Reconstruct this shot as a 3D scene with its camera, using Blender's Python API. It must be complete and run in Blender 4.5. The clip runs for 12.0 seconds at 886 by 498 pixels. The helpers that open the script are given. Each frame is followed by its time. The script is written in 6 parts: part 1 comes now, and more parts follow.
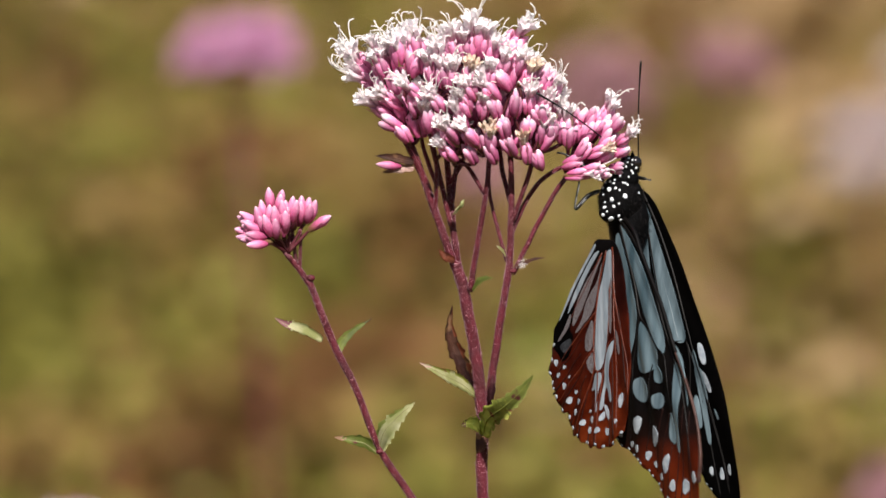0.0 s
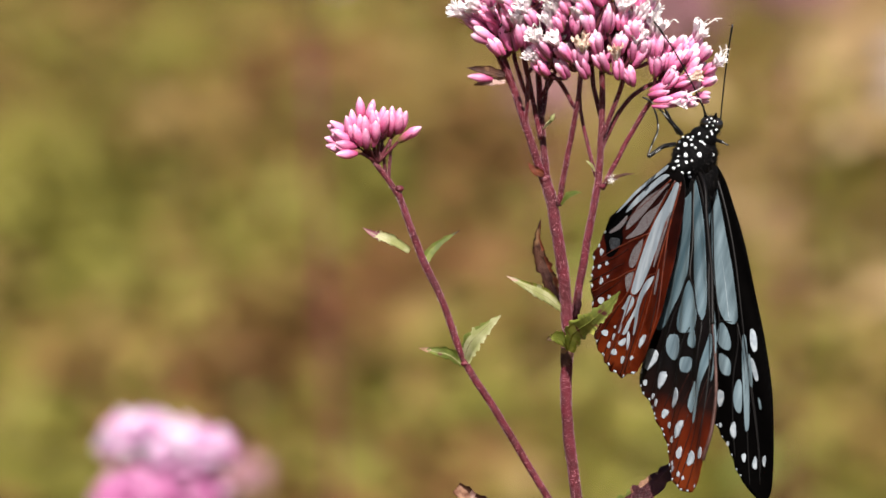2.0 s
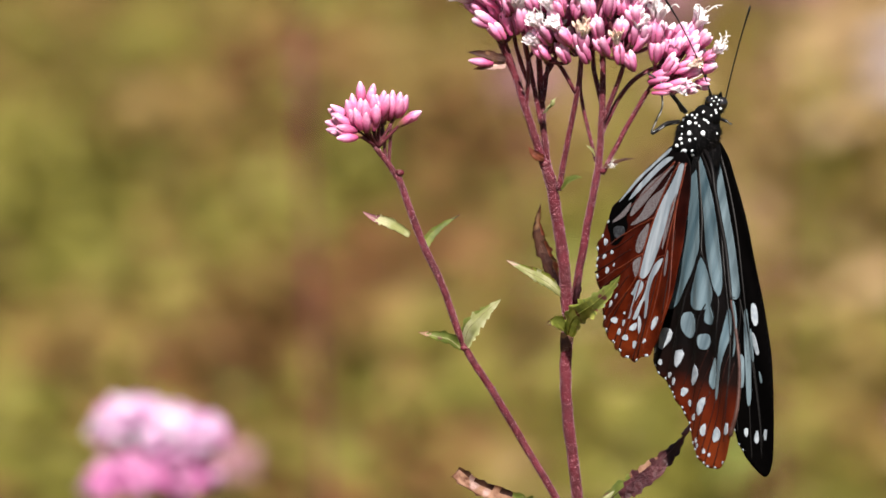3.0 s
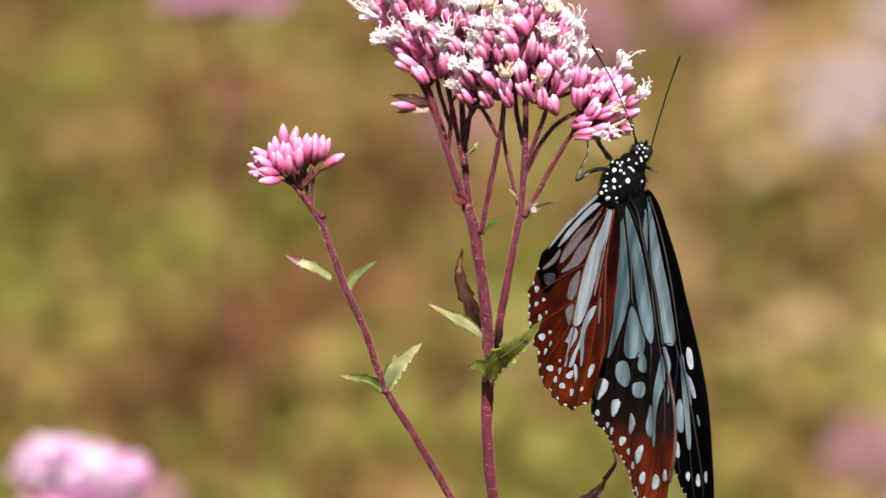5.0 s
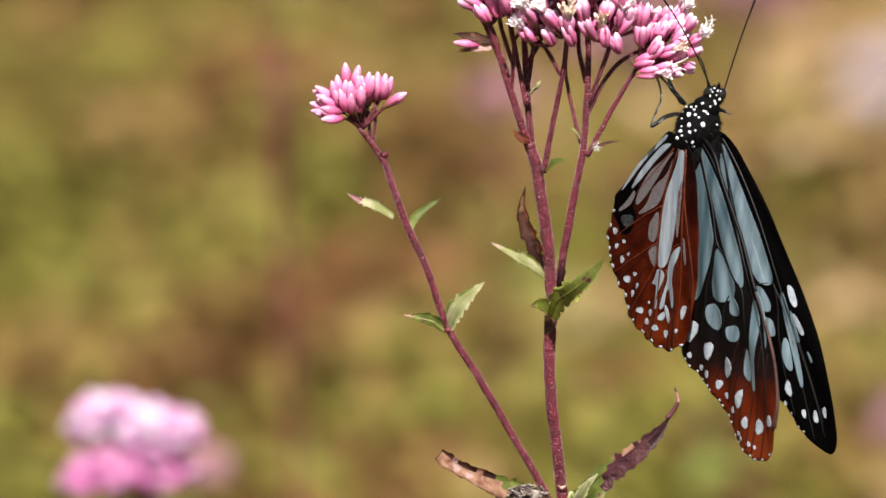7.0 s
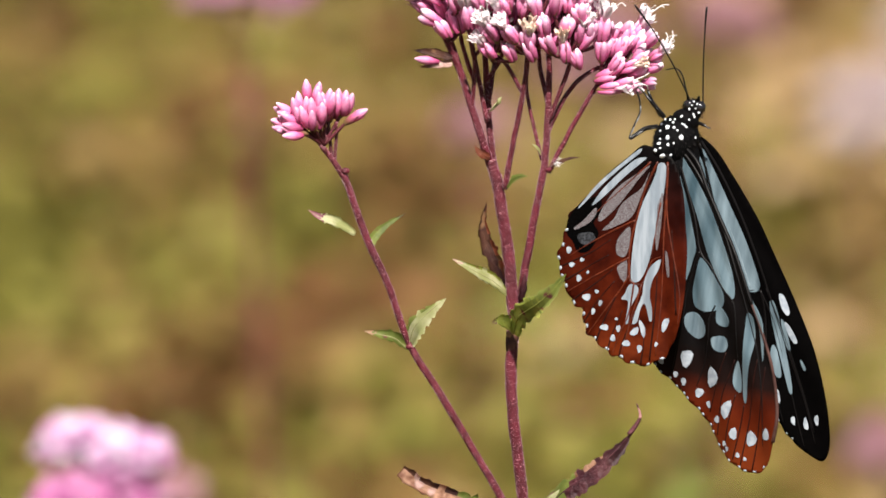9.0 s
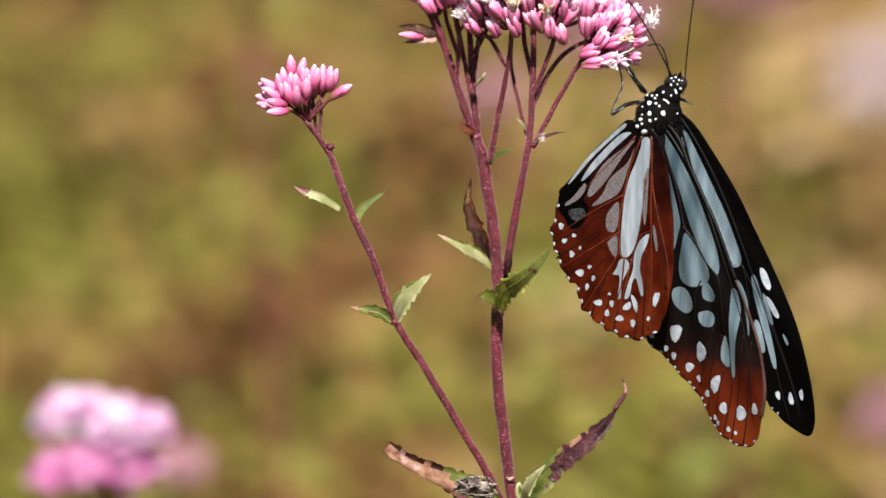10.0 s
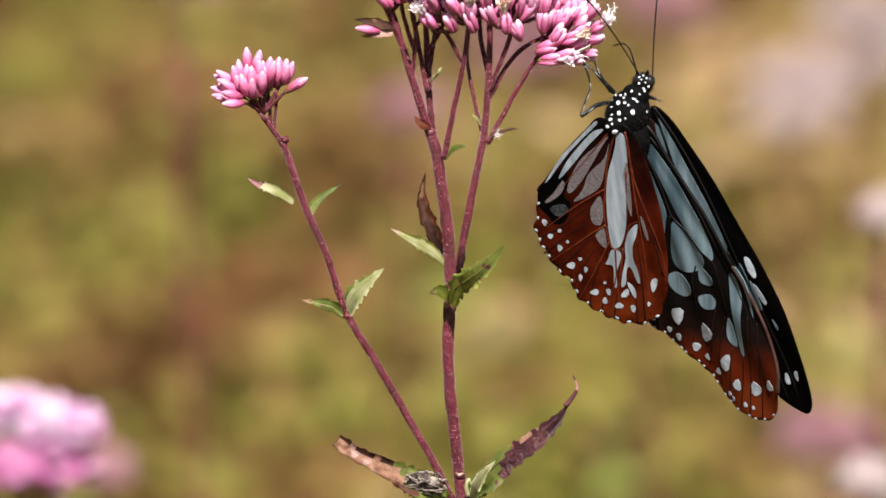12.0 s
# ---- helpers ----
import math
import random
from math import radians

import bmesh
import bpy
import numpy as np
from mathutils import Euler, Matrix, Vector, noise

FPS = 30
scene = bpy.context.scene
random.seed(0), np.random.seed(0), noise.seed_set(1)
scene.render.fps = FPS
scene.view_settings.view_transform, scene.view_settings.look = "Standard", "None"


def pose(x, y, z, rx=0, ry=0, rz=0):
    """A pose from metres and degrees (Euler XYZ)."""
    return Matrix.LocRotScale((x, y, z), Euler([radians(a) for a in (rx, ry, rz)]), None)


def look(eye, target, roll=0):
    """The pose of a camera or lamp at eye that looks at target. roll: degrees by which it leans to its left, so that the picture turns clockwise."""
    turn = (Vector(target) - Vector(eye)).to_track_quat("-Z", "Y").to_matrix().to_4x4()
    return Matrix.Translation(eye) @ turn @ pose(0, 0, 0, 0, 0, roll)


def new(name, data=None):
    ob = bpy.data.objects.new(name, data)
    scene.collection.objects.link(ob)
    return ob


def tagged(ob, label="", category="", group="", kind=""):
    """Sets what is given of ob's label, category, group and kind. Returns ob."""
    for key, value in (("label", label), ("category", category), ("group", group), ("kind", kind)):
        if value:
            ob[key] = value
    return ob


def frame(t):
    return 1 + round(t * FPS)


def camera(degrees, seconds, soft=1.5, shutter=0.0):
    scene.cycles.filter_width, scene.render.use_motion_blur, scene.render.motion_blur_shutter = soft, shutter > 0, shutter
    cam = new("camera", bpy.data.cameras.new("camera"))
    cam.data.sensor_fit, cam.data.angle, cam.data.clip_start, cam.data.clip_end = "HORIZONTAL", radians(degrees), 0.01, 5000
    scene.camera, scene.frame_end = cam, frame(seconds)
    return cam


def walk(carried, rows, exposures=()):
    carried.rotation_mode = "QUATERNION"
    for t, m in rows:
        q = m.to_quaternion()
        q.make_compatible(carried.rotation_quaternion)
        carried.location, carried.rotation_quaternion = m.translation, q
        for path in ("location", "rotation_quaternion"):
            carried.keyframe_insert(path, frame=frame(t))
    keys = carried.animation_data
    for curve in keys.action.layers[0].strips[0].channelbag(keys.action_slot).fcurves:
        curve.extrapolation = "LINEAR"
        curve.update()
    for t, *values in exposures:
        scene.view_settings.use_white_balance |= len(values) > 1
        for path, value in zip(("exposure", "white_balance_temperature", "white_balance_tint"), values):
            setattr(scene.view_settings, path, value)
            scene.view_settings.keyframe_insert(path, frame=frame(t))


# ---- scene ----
cam = camera(4.49, 12.0, soft=1.6)
cam.data.dof.use_dof = True
cam.data.dof.focus_distance = 2.0
cam.data.dof.aperture_fstop = 26.0
walk(cam, [
    (0, pose(0.00000, -1.98000, 1.17800, 82.0077, -0.0000, 0.0000)),
    (0.5, pose(-0.00335, -1.98000, 1.17801, 81.9329, -0.2424, 0.1730)),
    (1, pose(-0.00671, -1.98000, 1.17802, 81.8698, -0.5351, -0.0555)),
    (1.5, pose(-0.01006, -1.98000, 1.17803, 81.6987, -0.7310, 0.1296)),
    (2, pose(-0.00912, -1.98000, 1.17756, 81.5701, -1.2539, 0.3699)),
    (2.5, pose(-0.00900, -1.98000, 1.17800, 81.5869, -1.6207, 0.3957)),
    (2.7, pose(-0.01083, -1.98000, 1.17723, 81.5237, -1.4354, 0.3168)),
    (4.3, pose(-0.02545, -1.98000, 1.17105, 81.7474, -1.9382, -0.2426)),
    (4.5, pose(-0.02728, -1.98000, 1.17028, 81.7633, -1.9856, -0.2615)),
    (5, pose(-0.01290, -1.98000, 1.17695, 81.7370, -1.7884, -0.0609)),
    (5.5, pose(-0.02232, -1.98000, 1.16754, 81.8493, -1.9042, -0.2400)),
    (6, pose(-0.01579, -1.98000, 1.17041, 81.6970, -1.1970, -0.3155)),
    (6.5, pose(-0.02285, -1.98000, 1.16297, 81.7626, -1.7161, -0.0842)),
    (7, pose(-0.01836, -1.98000, 1.16519, 81.7503, -1.7587, 0.0864)),
    (7.2, pose(-0.01814, -1.98000, 1.16477, 81.8203, -1.6541, 0.1124)),
    (8.8, pose(-0.01639, -1.98000, 1.16141, 82.0027, -0.9927, -0.2508)),
    (9, pose(-0.01337, -1.98000, 1.16099, 81.9591, -1.6266, 0.0103)),
    (9.5, pose(-0.00296, -1.98000, 1.16414, 81.7423, -1.0661, 0.1065)),
    (10, pose(-0.00381, -1.98000, 1.16318, 81.7746, -1.4287, 0.1839)),
    (10.5, pose(-0.01471, -1.98000, 1.16026, 81.8950, -1.7812, -0.0927)),
    (11, pose(-0.01188, -1.98000, 1.15995, 81.9003, -1.6540, -0.1425)),
    (11.5, pose(-0.00107, -1.98000, 1.16182, 81.8683, -1.3341, -0.0284)),
    (12, pose(-0.01582, -1.98000, 1.15683, 81.9331, -2.3367, -0.2802)),
], exposures=[(0, 0.0), (1.0, 0.08), (1.5, 0.20), (2.5, 0.42), (12, 0.42)])

# ---- world and light ----
SUN = Vector((0.03, -0.62, 0.78)).normalized()
world = bpy.data.worlds.new("sky")
scene.world = world
world.use_nodes = True
_n = world.node_tree.nodes
_sky = _n.new("ShaderNodeTexSky")
_sky.sky_type = "NISHITA"
_sky.sun_disc = False
_sky.sun_elevation = math.asin(SUN.z)
_sky.sun_rotation = math.atan2(SUN.x, SUN.y)
_sky.air_density, _sky.dust_density = 1.0, 1.5
world.node_tree.links.new(_sky.outputs[0], _n["Background"].inputs[0])
_n["Background"].inputs[1].default_value = 0.055
sun = new("sun", bpy.data.lights.new("sun", "SUN"))
sun.data.energy, sun.data.angle, sun.data.color = 7.0, radians(0.53), (1.0, 0.95, 0.88)
sun.matrix_world = look((0, 0, 3), Vector((0, 0, 3)) - SUN)

# ---- materials ----


def material(name, colour, rough=0.5, spec=0.5, second=None, scale=800.0, detail=4.0, bump=0.0, bump_scale=3000.0,
             bump_dist=0.0001, speck=None, speck_scale=4000.0, speck_at=0.62, translucent=0.0, random_tint=0.0, stops=(0.38, 0.62), coat=0.0, stretch=0.0):
    """A principled surface: two tones mottled by noise, specks, fine relief, and light shining through thin tissue."""
    m = bpy.data.materials.new(name)
    m.use_nodes = True
    nt = m.node_tree
    n, l = nt.nodes, nt.links
    b = n["Principled BSDF"]
    b.inputs["Roughness"].default_value = rough
    b.inputs["Specular IOR Level"].default_value = spec
    b.inputs["Coat Weight"].default_value = coat
    co = n.new("ShaderNodeTexCoord")
    tone = n.new("ShaderNodeTexNoise")
    tone.inputs["Scale"].default_value, tone.inputs["Detail"].default_value = scale, detail
    if stretch:
        mp = n.new("ShaderNodeMapping")
        mp.inputs["Scale"].default_value = (1.0, stretch, 1.0)
        l.new(co.outputs["Object"], mp.inputs["Vector"])
        l.new(mp.outputs[0], tone.inputs["Vector"])
    else:
        l.new(co.outputs["Object"], tone.inputs["Vector"])
    ramp = n.new("ShaderNodeValToRGB")
    ramp.color_ramp.elements[0].position, ramp.color_ramp.elements[1].position = stops
    ramp.color_ramp.elements[0].color = (*colour, 1)
    ramp.color_ramp.elements[1].color = (*(second or tuple(c * 0.75 for c in colour)), 1)
    l.new(tone.outputs[0], ramp.inputs[0])
    out = ramp.outputs[0]
    if speck:
        sp = n.new("ShaderNodeTexNoise")
        sp.inputs["Scale"].default_value, sp.inputs["Detail"].default_value = speck_scale, 1.0
        l.new(co.outputs["Object"], sp.inputs["Vector"])
        sr = n.new("ShaderNodeValToRGB")
        sr.color_ramp.elements[0].position, sr.color_ramp.elements[1].position = speck_at, speck_at + 0.08
        l.new(sp.outputs[0], sr.inputs[0])
        mx = n.new("ShaderNodeMixRGB")
        mx.inputs[2].default_value = (*speck, 1)
        l.new(sr.outputs[0], mx.inputs[0])
        l.new(out, mx.inputs[1])
        out = mx.outputs[0]
    if random_tint:
        info = n.new("ShaderNodeObjectInfo")
        mr = n.new("ShaderNodeMapRange")
        mr.inputs[3].default_value, mr.inputs[4].default_value = 1 - random_tint, 1 + random_tint
        l.new(info.outputs["Random"], mr.inputs[0])
        hs = n.new("ShaderNodeHueSaturation")
        l.new(mr.outputs[0], hs.inputs["Value"])
        l.new(out, hs.inputs["Color"])
        out = hs.outputs[0]
    l.new(out, b.inputs["Base Color"])
    if bump:
        bn = n.new("ShaderNodeTexNoise")
        bn.inputs["Scale"].default_value, bn.inputs["Detail"].default_value = bump_scale, 3.0
        l.new(co.outputs["Object"], bn.inputs["Vector"])
        bp = n.new("ShaderNodeBump")
        bp.inputs["Strength"].default_value, bp.inputs["Distance"].default_value = bump, bump_dist
        l.new(bn.outputs[0], bp.inputs["Height"])
        l.new(bp.outputs[0], b.inputs["Normal"])
    if translucent:
        tr = n.new("ShaderNodeBsdfTranslucent")
        l.new(out, tr.inputs["Color"])
        ms = n.new("ShaderNodeMixShader")
        ms.inputs[0].default_value = translucent
        l.new(b.outputs[0], ms.inputs[1])
        l.new(tr.outputs[0], ms.inputs[2])
        l.new(ms.outputs[0], n["Material Output"].inputs[0])
    return m


def gradient(m, axis, lo, hi, colours, wobble=0.0, wobble_scale=300.0):
    """Runs a ramp of colours along one axis of the object's own space over the first tone of the material."""
    nt = m.node_tree
    n, l = nt.nodes, nt.links
    target = n["Principled BSDF"].inputs["Base Color"]
    base = target.links[0].from_socket
    co = n.new("ShaderNodeTexCoord")
    sep = n.new("ShaderNodeSeparateXYZ")
    l.new(co.outputs["Object"], sep.inputs[0])
    mr = n.new("ShaderNodeMapRange")
    mr.inputs[1].default_value, mr.inputs[2].default_value = lo, hi
    l.new(sep.outputs[axis], mr.inputs[0])
    fac = mr.outputs[0]
    if wobble:
        nz = n.new("ShaderNodeTexNoise")
        nz.inputs["Scale"].default_value = wobble_scale
        l.new(co.outputs["Object"], nz.inputs["Vector"])
        ma = n.new("ShaderNodeMath")
        ma.operation = "MULTIPLY_ADD"
        ma.inputs[1].default_value = wobble
        l.new(nz.outputs[0], ma.inputs[0])
        l.new(fac, ma.inputs[2])
        sb = n.new("ShaderNodeMath")
        sb.operation = "SUBTRACT"
        sb.inputs[1].default_value = wobble * 0.5
        l.new(ma.outputs[0], sb.inputs[0])
        fac = sb.outputs[0]
    rp = n.new("ShaderNodeValToRGB")
    el = rp.color_ramp.elements
    for i, (p, c) in enumerate(colours):
        e = el[i] if i < 2 else el.new(p)
        e.position, e.color = p, (*c, 1)
    l.new(fac, rp.inputs[0])
    mx = n.new("ShaderNodeMixRGB")
    mx.blend_type = "MULTIPLY"
    mx.inputs[0].default_value = 1.0
    l.new(rp.outputs[0], mx.inputs[1])
    l.new(base, mx.inputs[2])
    for link in list(base.links):
        if link.to_node != mx:
            l.new(mx.outputs[0], link.to_socket)
    return m


def island_colours(name, colours, rough=0.6, translucent=0.3):
    """Foliage in which every leaf takes a colour of its own."""
    m = bpy.data.materials.new(name)
    m.use_nodes = True
    nt = m.node_tree
    n, l = nt.nodes, nt.links
    b = n["Principled BSDF"]
    b.inputs["Roughness"].default_value = rough
    b.inputs["Specular IOR Level"].default_value = 0.3
    g = n.new("ShaderNodeNewGeometry")
    rp = n.new("ShaderNodeValToRGB")
    el = rp.color_ramp.elements
    for i, c in enumerate(colours):
        p = i / (len(colours) - 1)
        e = el[0] if i == 0 else (el[1] if i == 1 else el.new(p))
        e.position, e.color = p, (*c, 1)
    l.new(g.outputs["Random Per Island"], rp.inputs[0])
    l.new(rp.outputs[0], b.inputs["Base Color"])
    tr = n.new("ShaderNodeBsdfTranslucent")
    l.new(rp.outputs[0], tr.inputs["Color"])
    ms = n.new("ShaderNodeMixShader")
    ms.inputs[0].default_value = translucent
    l.new(b.outputs[0], ms.inputs[1])
    l.new(tr.outputs[0], ms.inputs[2])
    l.new(ms.outputs[0], n["Material Output"].inputs[0])
    return m


STEM = material("purple_stem", (0.118, 0.015, 0.025), 0.42, 0.25, second=(0.062, 0.009, 0.013), scale=500, bump=0.9, bump_scale=5000,
                bump_dist=0.0001, speck=(0.50, 0.25, 0.28), speck_scale=4600, speck_at=0.63)
PEDICEL = material("purple_pedicel", (0.10, 0.016, 0.026), 0.5, 0.3, second=(0.08, 0.02, 0.022), scale=700, bump=0.6, bump_scale=6000, bump_dist=0.0001,
                   speck=(0.28, 0.11, 0.13), speck_scale=8000, speck_at=0.60)
MIDRIB = material("pale_midrib", (0.42, 0.42, 0.20), 0.5, 0.3, second=(0.30, 0.26, 0.13), scale=600)
BUD = gradient(material("pink_bud", (1.0, 1.0, 1.0), 0.44, 0.4, second=(0.90, 0.76, 0.84), scale=1300, bump=0.5, bump_scale=2500, random_tint=0.30, translucent=0.16),
               2, 0.0, 0.0052, ((0.0, (0.46, 0.07, 0.18)), (0.38, (0.80, 0.22, 0.45)), (0.72, (0.92, 0.46, 0.67)), (0.92, (0.96, 0.76, 0.86)), (1.0, (0.97, 0.90, 0.92))), 0.45, 420)
CLOSED_BUD = gradient(material("closed_pink_bud", (1.0, 1.0, 1.0), 0.42, 0.4, second=(0.86, 0.70, 0.80), scale=1300, bump=0.5, bump_scale=2500, random_tint=0.22, translucent=0.16),
                      2, 0.0, 0.0056, ((0.0, (0.42, 0.06, 0.16)), (0.35, (0.74, 0.18, 0.38)), (0.75, (0.88, 0.40, 0.60)), (1.0, (0.95, 0.66, 0.78))), 0.45, 420)
BRACT = gradient(material("bract", (1.0, 1.0, 1.0), 0.5, 0.4, second=(0.8, 0.7, 0.7), scale=900, bump=0.3, random_tint=0.2, translucent=0.12),
                 2, 0.0, 0.0046, ((0.0, (0.20, 0.13, 0.05)), (0.25, (0.32, 0.11, 0.10)), (0.50, (0.56, 0.14, 0.26)), (1.0, (0.86, 0.40, 0.58))), 0.3, 500)
FRILL = gradient(material("white_corolla", (1.0, 1.0, 1.0), 0.5, 0.3, second=(0.96, 0.93, 0.95), scale=1500, translucent=0.22, random_tint=0.04),
                 2, 0.0, 0.0034, ((0.0, (0.80, 0.40, 0.56)), (0.45, (0.92, 0.78, 0.83)), (0.75, (0.94, 0.91, 0.91)), (1.0, (0.95, 0.94, 0.92))), 0.2, 600)
CREAM = material("faded_corolla", (0.88, 0.80, 0.70), 0.6, 0.3, second=(0.66, 0.46, 0.34), scale=1500, translucent=0.2, random_tint=0.1)
STYLE = material("white_style", (0.90, 0.87, 0.84), 0.45, 0.4, second=(0.82, 0.74, 0.72), scale=600, translucent=0.15)
LEAF_GREEN = material("green_leaf", (0.30, 0.34, 0.08), 0.5, 0.4, second=(0.16, 0.20, 0.04), scale=260, bump=0.5, bump_scale=900, bump_dist=0.0003,
                      speck=(0.22, 0.07, 0.07), speck_scale=420, speck_at=0.63, translucent=0.32)
LEAF_PALE = material("pale_leaf", (0.66, 0.64, 0.40), 0.5, 0.4, second=(0.42, 0.43, 0.18), scale=300, bump=0.4, bump_scale=900, bump_dist=0.0003,
                     speck=(0.33, 0.14, 0.13), speck_scale=350, speck_at=0.70, translucent=0.2)
LEAF_LIME = material("lime_leaf", (0.50, 0.50, 0.12), 0.5, 0.4, second=(0.28, 0.32, 0.06), scale=240, bump=0.5, bump_scale=900, bump_dist=0.0003, speck=(0.25, 0.10, 0.06), speck_scale=400, speck_at=0.66, translucent=0.38)
LEAF_MAUVE = material("mauve_leaf_tip", (0.52, 0.24, 0.30), 0.5, 0.4, second=(0.30, 0.10, 0.14), scale=350, bump=0.4, bump_scale=900, bump_dist=0.0003, translucent=0.15)
LEAF_PLUM = material("plum_leaf_tip", (0.13, 0.040, 0.042), 0.45, 0.4, second=(0.045, 0.013, 0.016), scale=260, bump=0.8, bump_scale=800, bump_dist=0.0005, translucent=0.08)
LEAF_RUST = material("rusty_leaf", (0.34, 0.10, 0.05), 0.55, 0.3, second=(0.16, 0.05, 0.03), scale=300, bump=0.8, bump_scale=700, bump_dist=0.0005, translucent=0.2)
LEAF_BROWN = material("withered_leaf", (0.14, 0.042, 0.050), 0.5, 0.4, second=(0.05, 0.014, 0.020), scale=300, bump=1.0, bump_scale=900, bump_dist=0.0007,
                      speck=(0.42, 0.20, 0.20), speck_scale=420, speck_at=0.66, translucent=0.10)
LEAF_DARK = material("dark_withered_leaf", (0.13, 0.055, 0.035), 0.6, 0.3, second=(0.05, 0.02, 0.02), scale=300, bump=0.9, bump_scale=700, bump_dist=0.0006,
                     speck=(0.30, 0.16, 0.08), speck_scale=420, speck_at=0.60, translucent=0.12)
LEAF_TAN = material("tan_withered_leaf", (0.52, 0.30, 0.20), 0.6, 0.3, second=(0.24, 0.10, 0.06), scale=420, bump=1.0, bump_scale=900, bump_dist=0.0007,
                    speck=(0.66, 0.45, 0.40), speck_scale=260, speck_at=0.56, translucent=0.12)
DRY = material("dry_crumple", (0.34, 0.28, 0.24), 0.8, 0.2, second=(0.07, 0.05, 0.045), scale=700, bump=1.0, bump_scale=1200, bump_dist=0.0008)
BLACK = material("black_wing", (0.00128, 0.00104, 0.00104), 0.6, 0.012, second=(0.00096, 0.0008, 0.0008), scale=700, bump=0.2, bump_scale=6000, bump_dist=0.00004)
DARK_CHESTNUT = material("dark_chestnut_wing", (0.024, 0.0048, 0.0028), 0.55, 0.06, second=(0.0112, 0.0024, 0.0016), scale=160, bump=0.3, bump_scale=6000, bump_dist=0.00005)
PALE = material("pale_blue_cell", (0.178, 0.236, 0.27), 0.38, 0.30, second=(0.060, 0.088, 0.106), scale=620, stretch=0.14, bump=0.4, bump_scale=5000, bump_dist=0.00005, stops=(0.30, 0.70))
BLUE = material("blue_glassy_cell", (0.165, 0.224, 0.254), 0.30, 0.45, second=(0.046, 0.080, 0.100), scale=330, stretch=0.10, bump=0.4, bump_scale=5000, bump_dist=0.00005, stops=(0.30, 0.70))
SILVER = material("silvery_cell", (0.272, 0.304, 0.336), 0.45, 0.30, second=(0.176, 0.208, 0.24), scale=900, stretch=0.16, bump=0.6, bump_scale=7000, bump_dist=0.00006)
GREY = material("grey_scaled_cell", (0.16, 0.152, 0.16), 0.5, 0.3, second=(0.06, 0.036, 0.036), scale=5200, bump=0.6, bump_scale=7000, bump_dist=0.00006)
WHITE = material("white_spot", (0.352, 0.384, 0.424), 0.5, 0.25, second=(0.24, 0.272, 0.312), scale=900, bump=0.4, bump_scale=7000, bump_dist=0.00005)
DOT = material("white_body_dot", (0.82, 0.84, 0.86), 0.5, 0.3, second=(0.66, 0.69, 0.74), scale=1500)
VEIN_BLACK = material("black_vein", (0.004, 0.003, 0.003), 0.45, 0.15, scale=900)
VEIN_RED = material("orange_vein", (0.104, 0.0176, 0.0048), 0.4, 0.25, second=(0.048, 0.008, 0.0032), scale=900)
FUR = material("black_fur", (0.004, 0.0035, 0.004), 0.6, 0.06, second=(0.002, 0.002, 0.002), scale=3000, bump=1.0, bump_scale=5000, bump_dist=0.0002)
FUR_GREY = material("grey_fur", (0.022, 0.018, 0.018), 0.6, 0.2, scale=3000)
CHITIN = material("black_chitin", (0.004, 0.0035, 0.0035), 0.30, 0.3, second=(0.008, 0.007, 0.007), scale=2000)
EYE = material("compound_eye", (0.012, 0.010, 0.010), 0.15, 0.6, scale=4000, bump=0.2, bump_scale=14000, bump_dist=0.00003, coat=0.4)
GROUND = material("dry_meadow_soil", (0.115, 0.085, 0.042), 0.95, 0.1, second=(0.07, 0.058, 0.024), scale=5.0, detail=8.0, bump=0.8, bump_scale=40, bump_dist=0.03,
                  speck=(0.17, 0.135, 0.07), speck_scale=60, speck_at=0.56)
HERB_GREEN = island_colours("green_herb_leaves", ((0.156, 0.144, 0.018), (0.246, 0.218, 0.042), (0.198, 0.180, 0.028), (0.278, 0.242, 0.056)))
HERB_OCHRE = island_colours("ochre_herb_leaves", ((0.245, 0.162, 0.042), (0.300, 0.204, 0.064), (0.215, 0.146, 0.034), (0.280, 0.182, 0.056)))
HERB_BROWN = island_colours("brown_herb_leaves", ((0.175, 0.078, 0.026), (0.220, 0.100, 0.035), (0.140, 0.066, 0.020), (0.210, 0.084, 0.032)))
HERB_STRAW = island_colours("straw_herb_leaves", ((0.520, 0.352, 0.176), (0.456, 0.296, 0.142), (0.566, 0.396, 0.216), (0.426, 0.258, 0.136)))
GRASS = island_colours("dry_grass", ((0.228, 0.160, 0.043), (0.171, 0.143, 0.025), (0.114, 0.106, 0.014), (0.263, 0.191, 0.062), (0.126, 0.063, 0.018)))
FAR_PINK = island_colours("far_pink_florets", ((0.58, 0.21, 0.45), (0.68, 0.35, 0.58), (0.76, 0.55, 0.74), (0.82, 0.75, 0.84), (0.64, 0.27, 0.51)))
FAR_SOFT = island_colours("far_soft_pink_florets", ((0.56, 0.22, 0.40), (0.66, 0.32, 0.52), (0.60, 0.28, 0.46), (0.72, 0.42, 0.60)))
FAR_WHITE = island_colours("far_pale_florets", ((0.50, 0.34, 0.36), (0.56, 0.46, 0.45), (0.60, 0.54, 0.52), (0.46, 0.30, 0.33)))
FAR_DULL = island_colours("far_dull_florets", ((0.34, 0.15, 0.16), (0.44, 0.24, 0.26), (0.40, 0.18, 0.22), (0.50, 0.32, 0.34)))
